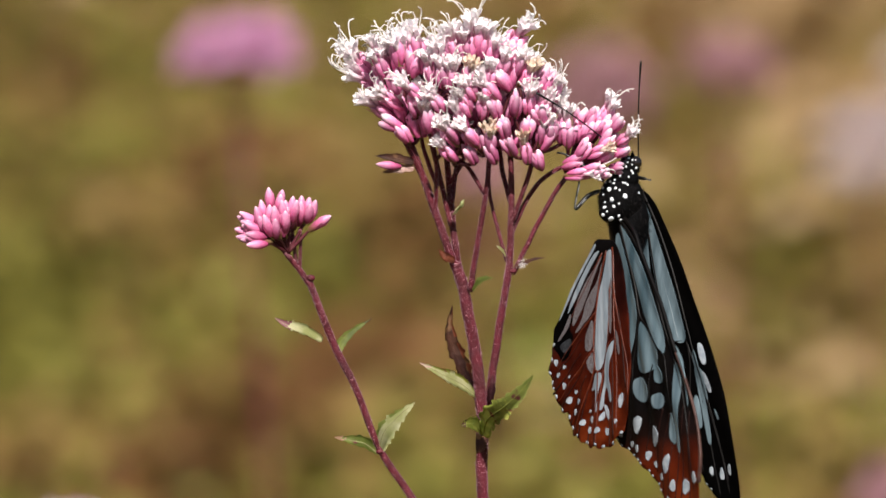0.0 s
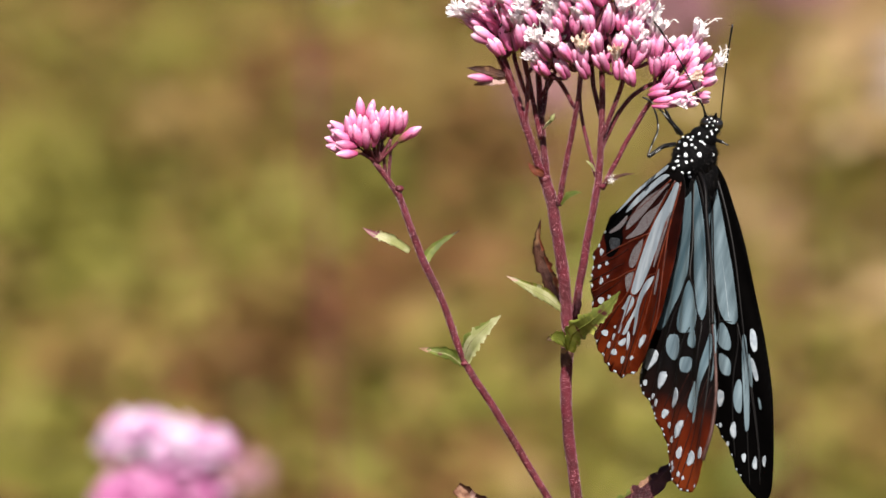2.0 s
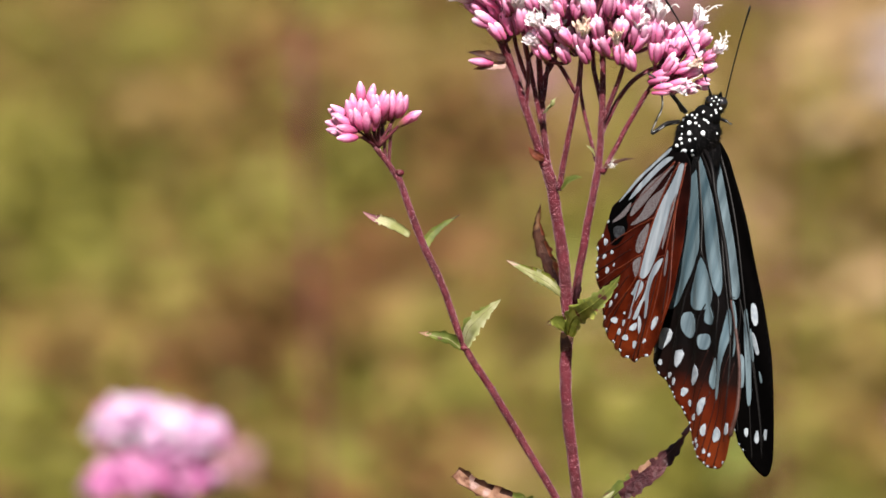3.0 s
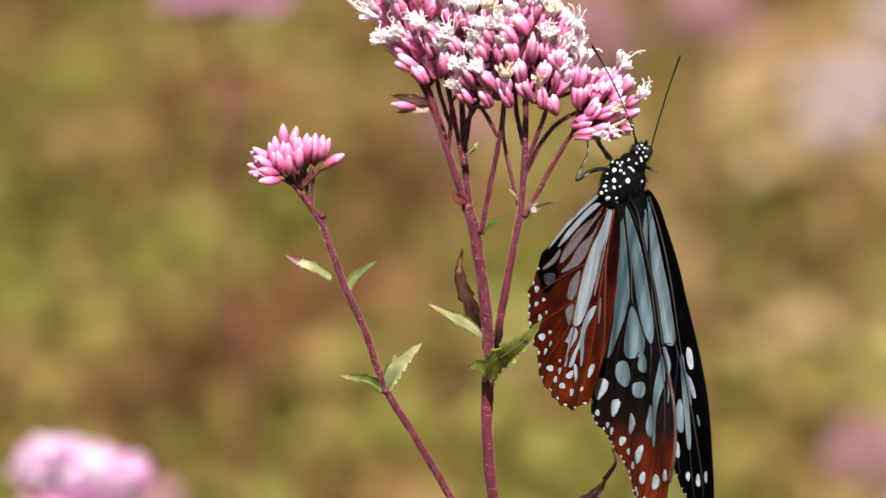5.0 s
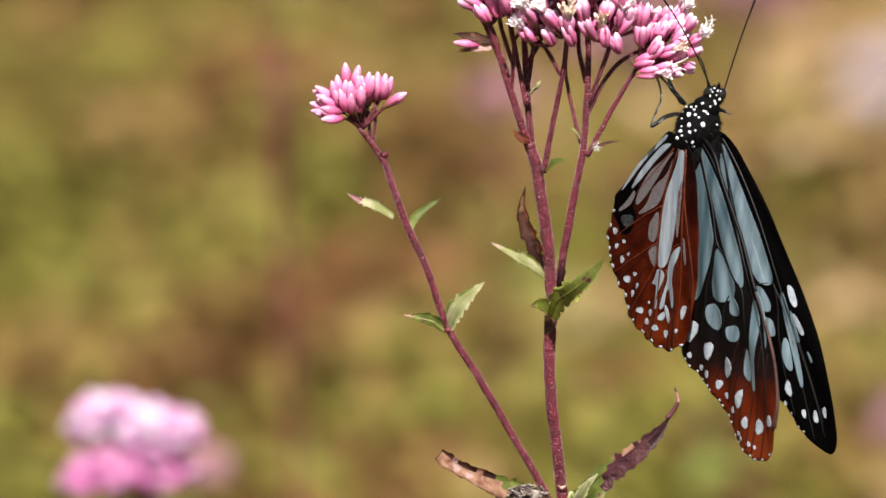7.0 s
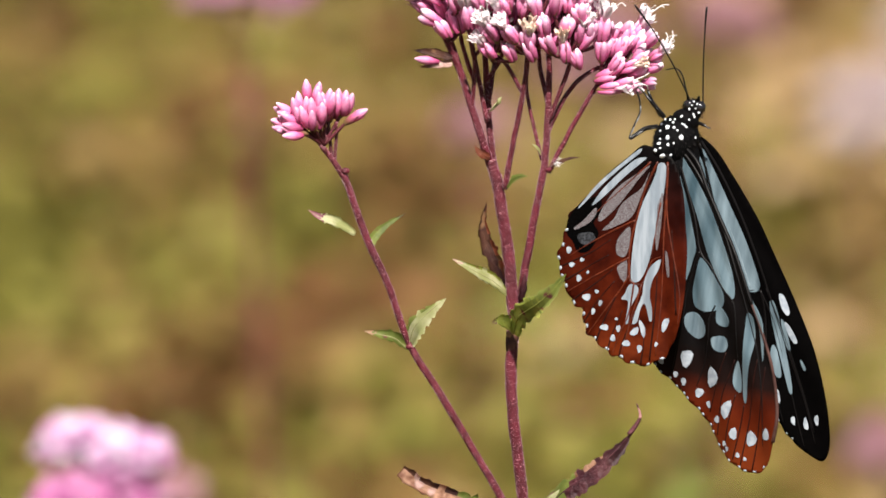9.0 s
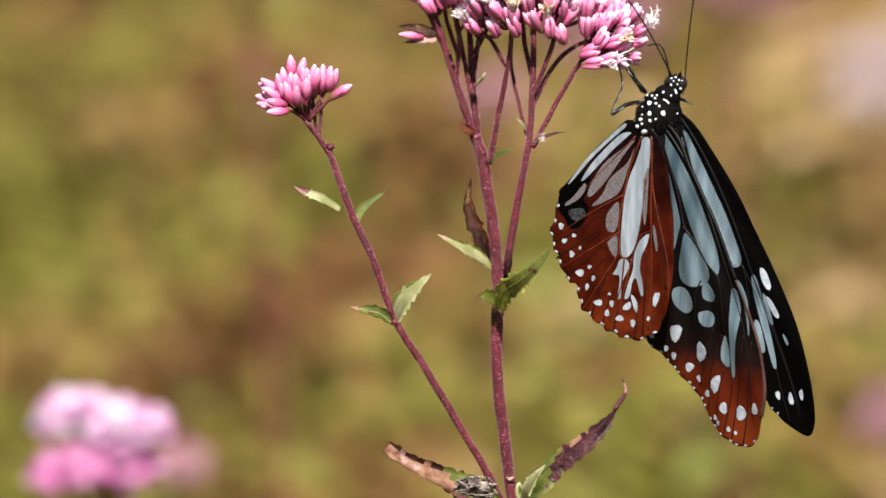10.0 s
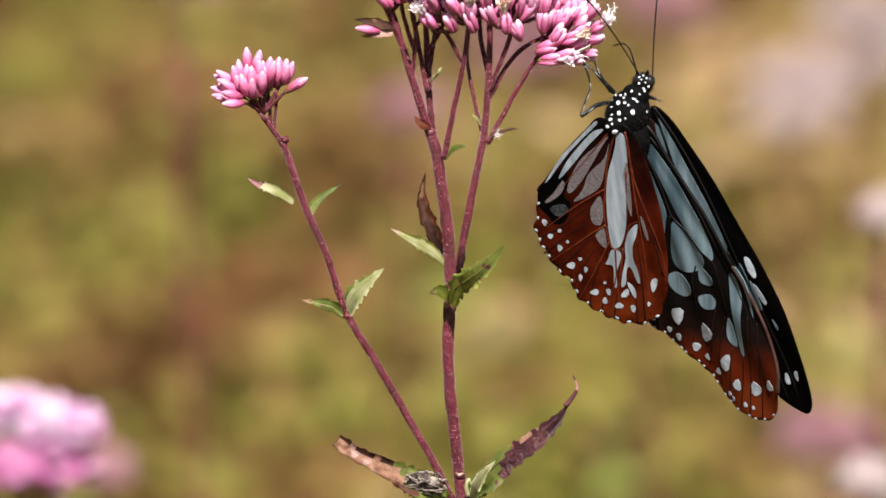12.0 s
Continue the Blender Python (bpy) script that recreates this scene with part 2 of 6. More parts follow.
CHARCOAL = material("charcoal_scales", (0.0096, 0.0096, 0.0112), 0.5, 0.2, second=(0.044, 0.0464, 0.052), scale=2600, bump=0.5, bump_scale=7000, bump_dist=0.00006)
FAR_ROSE = island_colours("far_rose_florets", ((0.50, 0.12, 0.33), (0.62, 0.22, 0.45), (0.70, 0.38, 0.58)))

# ---- building helpers ----
MM = 0.001


def part(name, bm, mat, parent=None, label="", smooth=True):
    """One mesh object under its thing."""
    me = bpy.data.meshes.new(name)
    bm.to_mesh(me)
    bm.free()
    for m in mat if isinstance(mat, (list, tuple)) else [mat]:
        me.materials.append(m)
    if smooth:
        me.polygons.foreach_set("use_smooth", [True] * len(me.polygons))
    ob = new(name, me)
    ob.parent = parent
    if label:
        ob["label"] = label
    return ob


def shared(name, mesh, parent, m):
    """A further object on an existing mesh."""
    ob = new(name, mesh)
    ob.parent = parent
    ob.matrix_basis = m
    return ob


def smooth_line(pts, per=6):
    """A Catmull-Rom line through the points (vectors of any size)."""
    pts = [Vector(p) for p in pts]
    if len(pts) < 3:
        return [pts[0].lerp(pts[-1], i / per) for i in range(per + 1)]
    ext = [pts[0] * 2 - pts[1], *pts, pts[-1] * 2 - pts[-2]]
    out = []
    for i in range(1, len(ext) - 2):
        a, b, c, d = ext[i - 1:i + 3]
        for j in range(per):
            t = j / per
            out.append(0.5 * (2 * b + (c - a) * t + (2 * a - 5 * b + 4 * c - d) * t * t + (3 * b - a - 3 * c + d) * t ** 3))
    out.append(pts[-1].copy())
    return out


def tube(bm, line, radius, sides=8, cap=True, rough=0.0, mat=0):
    """A tube along a line; radius: a function of 0..1."""
    rings = []
    up = Vector((0.3, 0.9, 0.2)).normalized()
    n = len(line)
    for i, p in enumerate(line):
        d = (line[min(i + 1, n - 1)] - line[max(i - 1, 0)]).normalized()
        s = d.cross(up)
        if s.length < 1e-4:
            s = d.cross(Vector((1, 0, 0)))
        s.normalize()
        w = s.cross(d)
        r = radius(i / (n - 1))
        ring = []
        for k in range(sides):
            a = 2 * math.pi * k / sides
            rr = r * (1 + rough * random.uniform(-1, 1))
            ring.append(bm.verts.new(p + (s * math.cos(a) + w * math.sin(a)) * rr))
        rings.append(ring)
    for a, b in zip(rings, rings[1:]):
        for k in range(sides):
            f = bm.faces.new((a[k], a[(k + 1) % sides], b[(k + 1) % sides], b[k]))
            f.material_index = mat
    if cap:
        bm.faces.new(rings[0][::-1]).material_index = mat
        bm.faces.new(rings[-1]).material_index = mat


def lathe(bm, profile, sides=8, m=None, squash=1.0):
    """A turned body from (radius, height) pairs."""
    m = m or Matrix.Identity(4)
    rings = []
    for r, h in profile:
        rings.append([bm.verts.new(m @ Vector((r * math.cos(2 * math.pi * k / sides), squash * r * math.sin(2 * math.pi * k / sides), h))) for k in range(sides)])
    for a, b in zip(rings, rings[1:]):
        for k in range(sides):
            bm.faces.new((a[k], a[(k + 1) % sides], b[(k + 1) % sides], b[k]))
    bm.faces.new(rings[0][::-1])
    bm.faces.new(rings[-1])


def ball(bm, centre, radii, m=None, seg=12, rings=8):
    mat = Matrix.Translation(centre) @ (m or Matrix.Identity(4)) @ Matrix.Diagonal((*radii, 1))
    bmesh.ops.create_uvsphere(bm, u_segments=seg, v_segments=rings, radius=1.0, matrix=mat)


def aim(p, d, spin=0.0):
    """A pose at p whose z axis points along d."""
    return Matrix.Translation(p) @ Vector(d).to_track_quat("Z", "Y").to_matrix().to_4x4() @ Matrix.Rotation(spin, 4, "Z")


def q(x, z, y=0.0):
    """A point on the plant's upright sheet: millimetres to the right, down and back from a corner beside the blossom."""
    return Vector(((x - 78.4) * MM, y * MM, 0.9 + (44.1 - z) * 1.0095 * MM))


# ---- ground ----


def build_ground():
    bm = bmesh.new()
    n = 60
    rows = []
    for j in range(n + 1):
        y = -12 + 1500 * (j / n) ** 3.2
        row = []
        for i in range(n + 1):
            u = 2 * i / n - 1
            x = math.copysign(abs(u) ** 3.0, u) * 900
            h = 0.05 * noise.noise((x * 0.7, y * 0.7, 0.3)) if abs(x) < 20 and y < 20 else 0.0
            row.append(bm.verts.new((x, y, h if y < 15 else h + 0.0)))
        rows.append(row)
    for a, b in zip(rows, rows[1:]):
        for i in range(n):
            bm.faces.new((a[i], a[i + 1], b[i + 1], b[i]))
    ob = part("ground", bm, GROUND)
    tagged(ob, "dry brown and olive meadow ground under the plants", "ground", kind="structure")


build_ground()

# ---- the blossoming plant ----


def make_bud(seed, length, width, pointed=False):
    """A closed floret bud, widest above the middle, with a blunt lobed tip."""
    rnd = random.Random(seed)
    bm = bmesh.new()
    bend = rnd.uniform(-0.10, 0.10)
    prof = ((0.28, 0.0), (0.42, 0.15), (0.50, 0.40), (0.56, 0.60), (0.50, 0.78), (0.33, 0.92), (0.10, 1.0))
    if pointed:
        prof = ((0.24, 0.0), (0.42, 0.16), (0.54, 0.36), (0.55, 0.52), (0.46, 0.70), (0.30, 0.86), (0.15, 0.96), (0.05, 1.0))
    sides = 8
    rings = []
    for r, h in prof:
        off = bend * length * h * h
        rings.append([bm.verts.new((off + r * width * (1 + 0.10 * (k % 2) * (h > 0.5)) * math.cos(2 * math.pi * k / sides),
                                    r * width * (1 + 0.10 * (k % 2) * (h > 0.5)) * math.sin(2 * math.pi * k / sides), h * length)) for k in range(sides)])
    for a, b in zip(rings, rings[1:]):
        for k in range(sides):
            bm.faces.new((a[k], a[(k + 1) % sides], b[(k + 1) % sides], b[k]))
    bm.faces.new(rings[-1])
    return bm


def bract_cup(seed):
    """Overlapping pointed bracts round the foot of a head."""
    rnd = random.Random(seed)
    bm = bmesh.new()
    for ring, (count, length, rad, lean) in enumerate(((5, 2.6, 0.92, 0.16), (5, 4.4, 1.16, 0.10))):
        for i in range(count):
            a = 2 * math.pi * (i + 0.5 * ring) / count + rnd.uniform(-0.15, 0.15)
            l = length * rnd.uniform(0.85, 1.15)
            rows = []
            for t in (0.0, 0.35, 0.7, 1.0):
                w = 0.66 * (1 - t ** 2.4) + 0.04
                out = rad * (0.55 + 0.75 * t - 0.25 * t * t) + lean * t * 0.7
                row = []
                for s in (-1, 0, 1):
                    b = a + s * w / max(rad, 0.3) * 0.8
                    o = out + (0.10 if s == 0 else 0.0)
                    row.append(bm.verts.new((o * math.cos(b) * MM, o * math.sin(b) * MM, (t * l - 0.2) * MM)))
                rows.append(row)
            for r0, r1 in zip(rows, rows[1:]):
                for s in (0, 1):
                    bm.faces.new((r0[s], r0[s + 1], r1[s + 1], r1[s]))
    lathe(bm, ((0.18 * MM, -0.8 * MM), (0.5 * MM, 0.0), (0.72 * MM, 0.9 * MM), (0.6 * MM, 1.8 * MM)), 7)
    return bm


def frilly_floret(seed):
    """An opened floret: a little tube whose five lobes roll outwards; its foot at the origin."""
    rnd = random.Random(seed)
    bm = bmesh.new()
    h = 2.3 * MM
    lathe(bm, ((0.24 * MM, 0), (0.36 * MM, h * 0.5), (0.46 * MM, h * 0.85), (0.30 * MM, h)), 6)
    for k in range(5):
        b = 2 * math.pi * k / 5 + rnd.uniform(-0.2, 0.2)
        c, s = math.cos(b), math.sin(b)
        roll = rnd.uniform(0.7, 1.2)
        rows = []
        for rr, hh, w in ((0.36, 1.8, 0.27), (0.40 + 0.20 * roll, 2.3, 0.36), (0.44 + 0.36 * roll, 2.7, 0.27), (0.46 + 0.46 * roll, 2.9, 0.06)):
            rows.append([bm.verts.new(((rr * c - s * w * e) * MM, (rr * s + c * w * e) * MM, hh * MM)) for e in (-1, 1)])
        for r0, r1 in zip(rows, rows[1:]):
            bm.faces.new((r0[0], r0[1], r1[1], r1[0]))
    return bm


def style_fork(seed, length):
    """A long white thread that stands out of an opened floret and forks in two curling arms."""
    rnd = random.Random(seed)
    bm = bmesh.new()
    base = Vector((0, 0, 0))
    for fork in (-1, 1):
        l = length * rnd.uniform(0.7, 1.15)
        b = fork * rnd.uniform(0.3, 1.2)
        out = rnd.uniform(0.15, 0.55)
        p1 = base + Vector((math.cos(b) * out * l * 0.3, math.sin(b) * out * l * 0.3, l * 0.45))
        p2 = base + Vector((math.cos(b) * out * l * 0.8, math.sin(b) * out * l * 0.8, l * 0.85))
        curl = rnd.uniform(-0.6, 0.9)
        p3 = p2 + Vector((math.cos(b + curl) * l * 0.28, math.sin(b + curl) * l * 0.28, l * rnd.uniform(-0.12, 0.2)))
        tube(bm, [p * MM for p in smooth_line([base, p1, p2, p3], 4)], lambda t: (0.075 + 0.05 * t) * MM, 5)
    return bm


def head_meshes():
    """Mesh data shared by all flower heads."""
    kit = {"cup": [], "bud": [], "short": [], "white": [], "cream": [], "style": [], "fat": []}

    def keep(key, name, bm, mat):
        ob = part(name, bm, mat)
        kit[key].append(ob.data)
        bpy.data.objects.remove(ob)

    for i in range(4):
        keep("cup", "bracts", bract_cup(10 + i), BRACT)
        keep("bud", "bud", make_bud(20 + i, (4.5 + 0.3 * i) * MM, (1.42 + 0.08 * i) * MM, i % 2 == 0), BUD)
        keep("short", "bud", make_bud(30 + i, (4.0 + 0.3 * i) * MM, (1.30 + 0.06 * i) * MM, i % 2 == 1), BUD)
        keep("fat", "bud", make_bud(35 + i, 5.2 * MM, 2.25 * MM, True), CLOSED_BUD)
        keep("white", "floret", frilly_floret(40 + i), FRILL)
        keep("cream", "floret", frilly_floret(50 + i), CREAM)
        keep("style", "style", style_fork(60 + i, 3.2 + 0.6 * i), STYLE)
    return kit


KIT = head_meshes()


def flower_head(plant, p, d, kind, rnd, size=1.0):
    """One small head: bracts with closed buds, or with opened frilly florets and styles."""
    m = aim(p, d, rnd.uniform(0, 6.28)) @ Matrix.Diagonal((size, size, size * rnd.uniform(0.92, 1.08), 1))
    head = shared("flower_head", rnd.choice(KIT["cup"]), plant, m)
    opened = kind != "closed"
    for i in range(5):
        a = 2 * math.pi * i / 4 + rnd.uniform(-0.3, 0.3)
        lean = 0.0 if i == 4 else rnd.uniform(0.02, 0.16)
        off = 0.0 if i == 4 else 0.66 * MM
        turn = Matrix.Translation((off * math.cos(a), off * math.sin(a), rnd.uniform(-0.6, 0.5) * MM)) @ Matrix.Rotation(lean, 4, Vector((-math.sin(a), math.cos(a), 0)))
        shared("bud", rnd.choice(KIT["short" if opened else "bud"]), head, turn @ Matrix.Rotation(rnd.uniform(0, 6), 4, "Z"))
    if not opened:
        return head
    count = rnd.choice((4, 5, 5))
    for i in range(count):
        a = 2 * math.pi * i / count + rnd.uniform(-0.4, 0.4)
        r = rnd.uniform(0.35, 1.25)
        foot = Vector((0.6 * r * math.cos(a), 0.6 * r * math.sin(a), rnd.uniform(3.0, 4.4)))
        d2 = Vector((0.28 * r * math.cos(a), 0.28 * r * math.sin(a), 1))
        shared("floret", rnd.choice(KIT["cream" if kind == "faded" else "white"]), head, aim(foot * MM, d2, rnd.uniform(0, 6)) @ Matrix.Diagonal((1.35, 1.35, rnd.uniform(1.05, 1.4), 1)))
    if kind != "faded":
        for i in range(rnd.choice((4, 5, 6) if kind == "styled" else (1, 2, 2))):
            a = rnd.uniform(0, 6.28)
            r = rnd.uniform(0.3, 1.1)
            shared("style", rnd.choice(KIT["style"]), head, aim(Vector((r * math.cos(a), r * math.sin(a), 5.0)) * MM, (0.35 * r * math.cos(a), 0.35 * r * math.sin(a), 1), a))
    return head


def hairs(bm, line, radius, count, rnd, length=0.12):
    """Short pale glandular hairs along a stem."""
    n = len(line) - 1
    for i in range(count):
        t = rnd.random() * n
        k = min(int(t), n - 1)
        p = line[k].lerp(line[k + 1], t - k)
        d = (line[k + 1] - line[k]).normalized()
        s = d.orthogonal().normalized()
        s = Matrix.Rotation(rnd.uniform(0, 6.28), 3, d) @ s
        r = radius(t / n)
        a = p + s * r * 0.9
        b = p + s * (r + length * MM * rnd.uniform(0.3, 1.0)) + d * rnd.uniform(-0.1, 0.1) * MM
        w = d * 0.06 * MM
        u = d.cross(s) * 0.06 * MM
        v = [bm.verts.new(x) for x in (a + w, a - w + u, a - w - u, b)]
        for f in ((0, 1, 3), (1, 2, 3), (2, 0, 3)):
            bm.faces.new([v[j] for j in f])


HAIR = material("pale_hair", (0.52, 0.29, 0.35), 0.4, 0.4, second=(0.32, 0.14, 0.19), scale=2000)


def stem_part(name, plant, pts, r0, r1, rnd, per=7, hairy=26, mat=None):
    """A slightly knobbly stem with hairs, from thick r0 to thin r1 in millimetres."""
    line = smooth_line(pts, per)
    for i, p in enumerate(line[1:-1]):
        p += Vector((noise.noise(p * 400 + Vector((3, 0, 0))), noise.noise(p * 400), 0)) * 0.10 * MM

    def radius(t):
        return (r0 + (r1 - r0) * t) * MM * (1 + 0.10 * noise.noise(Vector((t * 14, r0 * 9, len(pts)))))
    bm = bmesh.new()
    tube(bm, line, radius, 10)
    ob = part(name, bm, mat or STEM, plant)
    length = sum((b - a).length for a, b in zip(line, line[1:])) / MM
    if hairy:
        hb = bmesh.new()
        hairs(hb, line, radius, min(int(length * hairy * 1.1 * (r0 + r1)), 5200), rnd)
        part("hairs", hb, HAIR, ob, "short pale glandular hairs", smooth=False)
    return ob


def leaf_part(name, plant, spine, width, mat, side=(0, 1, 0), fold=0.35, teeth=7, curl=0.0, wave=0.0, seed=0, label="", edge_mat=None, foot_mat=None, foot_to=0.2, blunt=0.0, tip_mat=None, tip_from=0.66):
    """A toothed blade along a spine, folded along its midrib; width in millimetres; side: the way its breadth runs."""
    rnd = random.Random(seed)
    line = smooth_line(spine, 11)
    n = len(line)
    bm = bmesh.new()
    rows = []
    side = Vector(side).normalized()
    for i, p in enumerate(line):
        t = i / (n - 1)
        d = (line[min(i + 1, n - 1)] - line[max(i - 1, 0)]).normalized()
        s = (side - d * side.dot(d)).normalized()
        up = s.cross(d)
        w = width * (math.sin(math.pi * min(1, t * 0.95 + 0.05) ** 0.75) ** 0.9 * (1 - 0.3 * t) + 0.05)
        if blunt:
            w = max(w, width * blunt * min(1.0, 5 * t) * (1 - 0.25 * t))
        tooth = (t * teeth) % 1.0
        rag = 0.20 if wave > 0.3 else 0.10
        edge = 1.08 - 0.30 * tooth * (0.5 if wave > 0.3 else 1.0) + (1.8 * rag * noise.noise((i * 0.45, seed, 0.0)) if wave > 0.3 else rnd.uniform(-rag, rag))
        row = []
        for s_ in (-1, -0.55, 0, 0.55, 1):
            lift = fold * abs(s_) * w + curl * s_ * s_ * w * t + wave * w * math.sin(9 * t + 2.5 * s_ + seed) * abs(s_)
            row.append(bm.verts.new(p + (s * s_ * w * (edge if abs(s_) == 1 else 1) + up * lift) * MM))
        rows.append(row)
    for i, (a, b) in enumerate(zip(rows, rows[1:])):
        for k in range(4):
            f = bm.faces.new((a[k], a[k + 1], b[k + 1], b[k]))
            if foot_mat and i / n < foot_to + 0.05 * k:
                f.material_index = 2
            elif tip_mat and i / n > tip_from + 0.05 * ((k * 7 + i) % 3):
                f.material_index = 3
            elif edge_mat and k == 3 and (i // 3 + seed) % 4:
                f.material_index = 1
    bmesh.ops.solidify(bm, geom=bm.faces[:], thickness=0.16 * MM)
    ob = part(name, bm, [mat, edge_mat or mat, foot_mat or mat, tip_mat or mat], plant, label)
    rb = bmesh.new()
    tube(rb, line[:-1], lambda t: 0.13 * (1 - 0.8 * t) * MM, 6)
    part("midrib", rb, MIDRIB if width > 1.3 and mat in (LEAF_GREEN, LEAF_PALE) else mat, ob)
    return ob


SAGGING = []    # the heads that give way under the butterfly


def build_plant():
    rnd = random.Random(7)
    plant = new("boneset_plant")
    tagged(plant, "flowering plant with hairy purple stems and pink-white blossom heads", "flower")
    foot = Vector((0.016, 0.012, 0.0))
    # main stem, ground to fork
    stem_part("stem", plant, [q(90.2, 119.0, 1), q(89.4, 113.6, 0.5), q(88.4, 108.8), q(87.4, 101.9), q(86.0, 92.8), q(85.3, 84.8), q(85.5, 77.0), q(85.7, 74.0)],
              1.02, 1.08, rnd, hairy=30)
    stem_part("stem", plant, [foot, foot + Vector((0.004, -0.004, 0.30)), foot + Vector((0.003, -0.008, 0.60)), q(91.0, 126, 1.5), q(90.2, 118.8, 1)], 1.8, 1.12, rnd, hairy=6)
    # side stem with the small bud cluster
    stem_part("stem", plant, [q(88.5, 113.0, 1), q(86.6, 110.8), q(84.0, 106.0), q(79.3, 98.5), q(73.1, 88.6), q(67.2, 79.6), q(63.0, 69.0), q(59.3, 61.5), q(56.5, 54.5), q(54.6, 49.5)], 0.70, 0.62, rnd)
    stem_part("branch", plant, [q(54.6, 50.2), q(53.0, 47.8), q(51.0, 45.3), q(49.6, 43.5)], 0.55, 0.42, rnd)
    for pts in (((53.0, 48.0), (53.2, 44), (53.1, 40.5)), ((52.5, 47.0), (52.0, 43), (51.6, 40.8)), ((51, 45.3), (50.6, 43), (50.2, 41)), ((50, 44), (47, 42.6), (45.3, 42.3)), ((51.5, 46), (49.2, 43.2), (48.4, 41))):
        stem_part("pedicel", plant, [q(x, z, rnd.uniform(-1, 1)) for x, z in pts], 0.34, 0.28, rnd, per=4, hairy=20, mat=PEDICEL)
    # left stem above the fork and its branches
    stem_part("stem", plant, [q(85.7, 75.0), q(85.0, 70), q(84.2, 63), q(82.9, 56), q(81.8, 50.5), q(80.6, 46.5)], 1.16, 1.02, rnd)
    stem_part("branch", plant, [q(80.6, 47.6), q(78.8, 42.5), q(76.6, 36.5), q(74.4, 30.0), q(72.6, 25.0), q(70.8, 20)], 0.78, 0.48, rnd)
    stem_part("branch", plant, [q(81.4, 49, 1), q(80.5, 43, 1.5), q(79.8, 37.0, 2), q(79.3, 31, 2), q(78.8, 25, 1)], 0.70, 0.48, rnd)
    stem_part("branch", plant, [q(83.2, 51.5, -0.5), q(84.0, 46, -1), q(85.2, 39, -1.5), q(86.3, 31.5, -2), q(86.6, 26, -2)], 0.56, 0.44, rnd)
    # right stem and its branches
    stem_part("stem", plant, [q(86.3, 73.5, 0.8), q(87.0, 67.5), q(88.3, 58.5), q(89.6, 50.5), q(90.2, 46.5), q(90.4, 40), q(90.5, 33), q(90.3, 27)], 0.80, 0.52, rnd)
    stem_part("branch", plant, [q(90.8, 48.5), q(93.0, 44.0), q(96.3, 37.5), q(98.6, 33.5), q(100.0, 31.6), q(100.4, 30.6)], 0.45, 0.42, rnd)
    stem_part("branch", plant, [q(90.5, 41.5, 0.5), q(92.6, 36.8, 1), q(95.3, 32.6, 1.2), q(98.5, 30.2, 1), q(101.5, 29)], 0.42, 0.36, rnd)
    stem_part("branch", plant, [q(89.7, 46.5, 1), q(88.3, 41.5, 1.5), q(86.8, 35.5, 2), q(86.3, 30, 2)], 0.36, 0.32, rnd)
    stem_part("branch", plant, [q(90.6, 39.5, 0), q(92.5, 34, -1), q(94, 29, -2), q(94.2, 25, -2.5)], 0.46, 0.38, rnd)
    stem_part("branch", plant, [q(90.3, 36, 1), q(89.0, 31, 2), q(88.4, 26, 2.5)], 0.45, 0.4, rnd)
    stem_part("branch", plant, [q(79.4, 33, 2), q(81.5, 29.5, 1), q(82.6, 26.5, 0)], 0.4, 0.35, rnd)
    stem_part("branch", plant, [q(77.0, 38, 0), q(77.3, 32, -1.5), q(77.0, 27, -3)], 0.4, 0.34, rnd)
    stem_part("branch", plant, [q(85.6, 34, -2), q(83.0, 29.5, -3), q(80.0, 27, -4)], 0.4, 0.35, rnd)
    for x0, z0, x1, z1, x2, z2, y, r in ((79.0, 43.0, 76.0, 34.0, 72.0, 24.0, 1.5, 0.50), (79.8, 40.0, 78.0, 32.0, 76.2, 24.0, 0.5, 0.46), (80.0, 36.0, 80.6, 31.0, 81.0, 26.0, 2.5, 0.42), (75.2, 32.6, 72.2, 26.0, 70.0, 22.0, -1.5, 0.44), (77.4, 33.0, 75.2, 27.0, 74.0, 20.5, -1.0, 0.42)):
        stem_part("branch", plant, [q(x0, z0, 0.5), q(x1, z1, y), q(x2, z2, y)], r, r * 0.8, rnd)
    tips = [q(*a) for a in ((70.8, 21), (72.6, 25.5), (74.4, 30), (78.8, 26, 1), (79.1, 29, 2), (86.6, 27, -2), (86.4, 30, -2), (90.3, 28), (94.1, 27, -2), (88.4, 27, 2), (82.6, 27.5), (77, 28, -3), (80.2, 28, -4))]
    # the broad dome of heads: sprays of heads, each from its foot to its tip
    def spray(heads):
        for x0, z0, x1, z1, kind in heads:
            u, v = (x1 - 82.5) / 19.0, (z1 - 17.0) / 16.0
            y = -8.0 * math.sqrt(max(0.0, 1 - u * u - v * v)) + rnd.uniform(-0.8, 0.8)
            foot, top = q(x0, z0, y + 1.5), q(x1, z1, y)
            d = (top - foot).normalized()
            flower_head(plant, foot, d, kind, rnd, min(1.12, max(0.80, (top - foot).length / (6.6 * MM))))
            tip = min(tips, key=lambda t: (t - foot).length)
            bm = bmesh.new()
            tube(bm, smooth_line([tip, tip.lerp(foot, 0.55) + Vector((0, 0, -0.6 * MM)), foot - d * 0.5 * MM], 4), lambda t: (0.40 - 0.08 * t) * MM, 6)
            part("pedicel", bm, PEDICEL, plant)

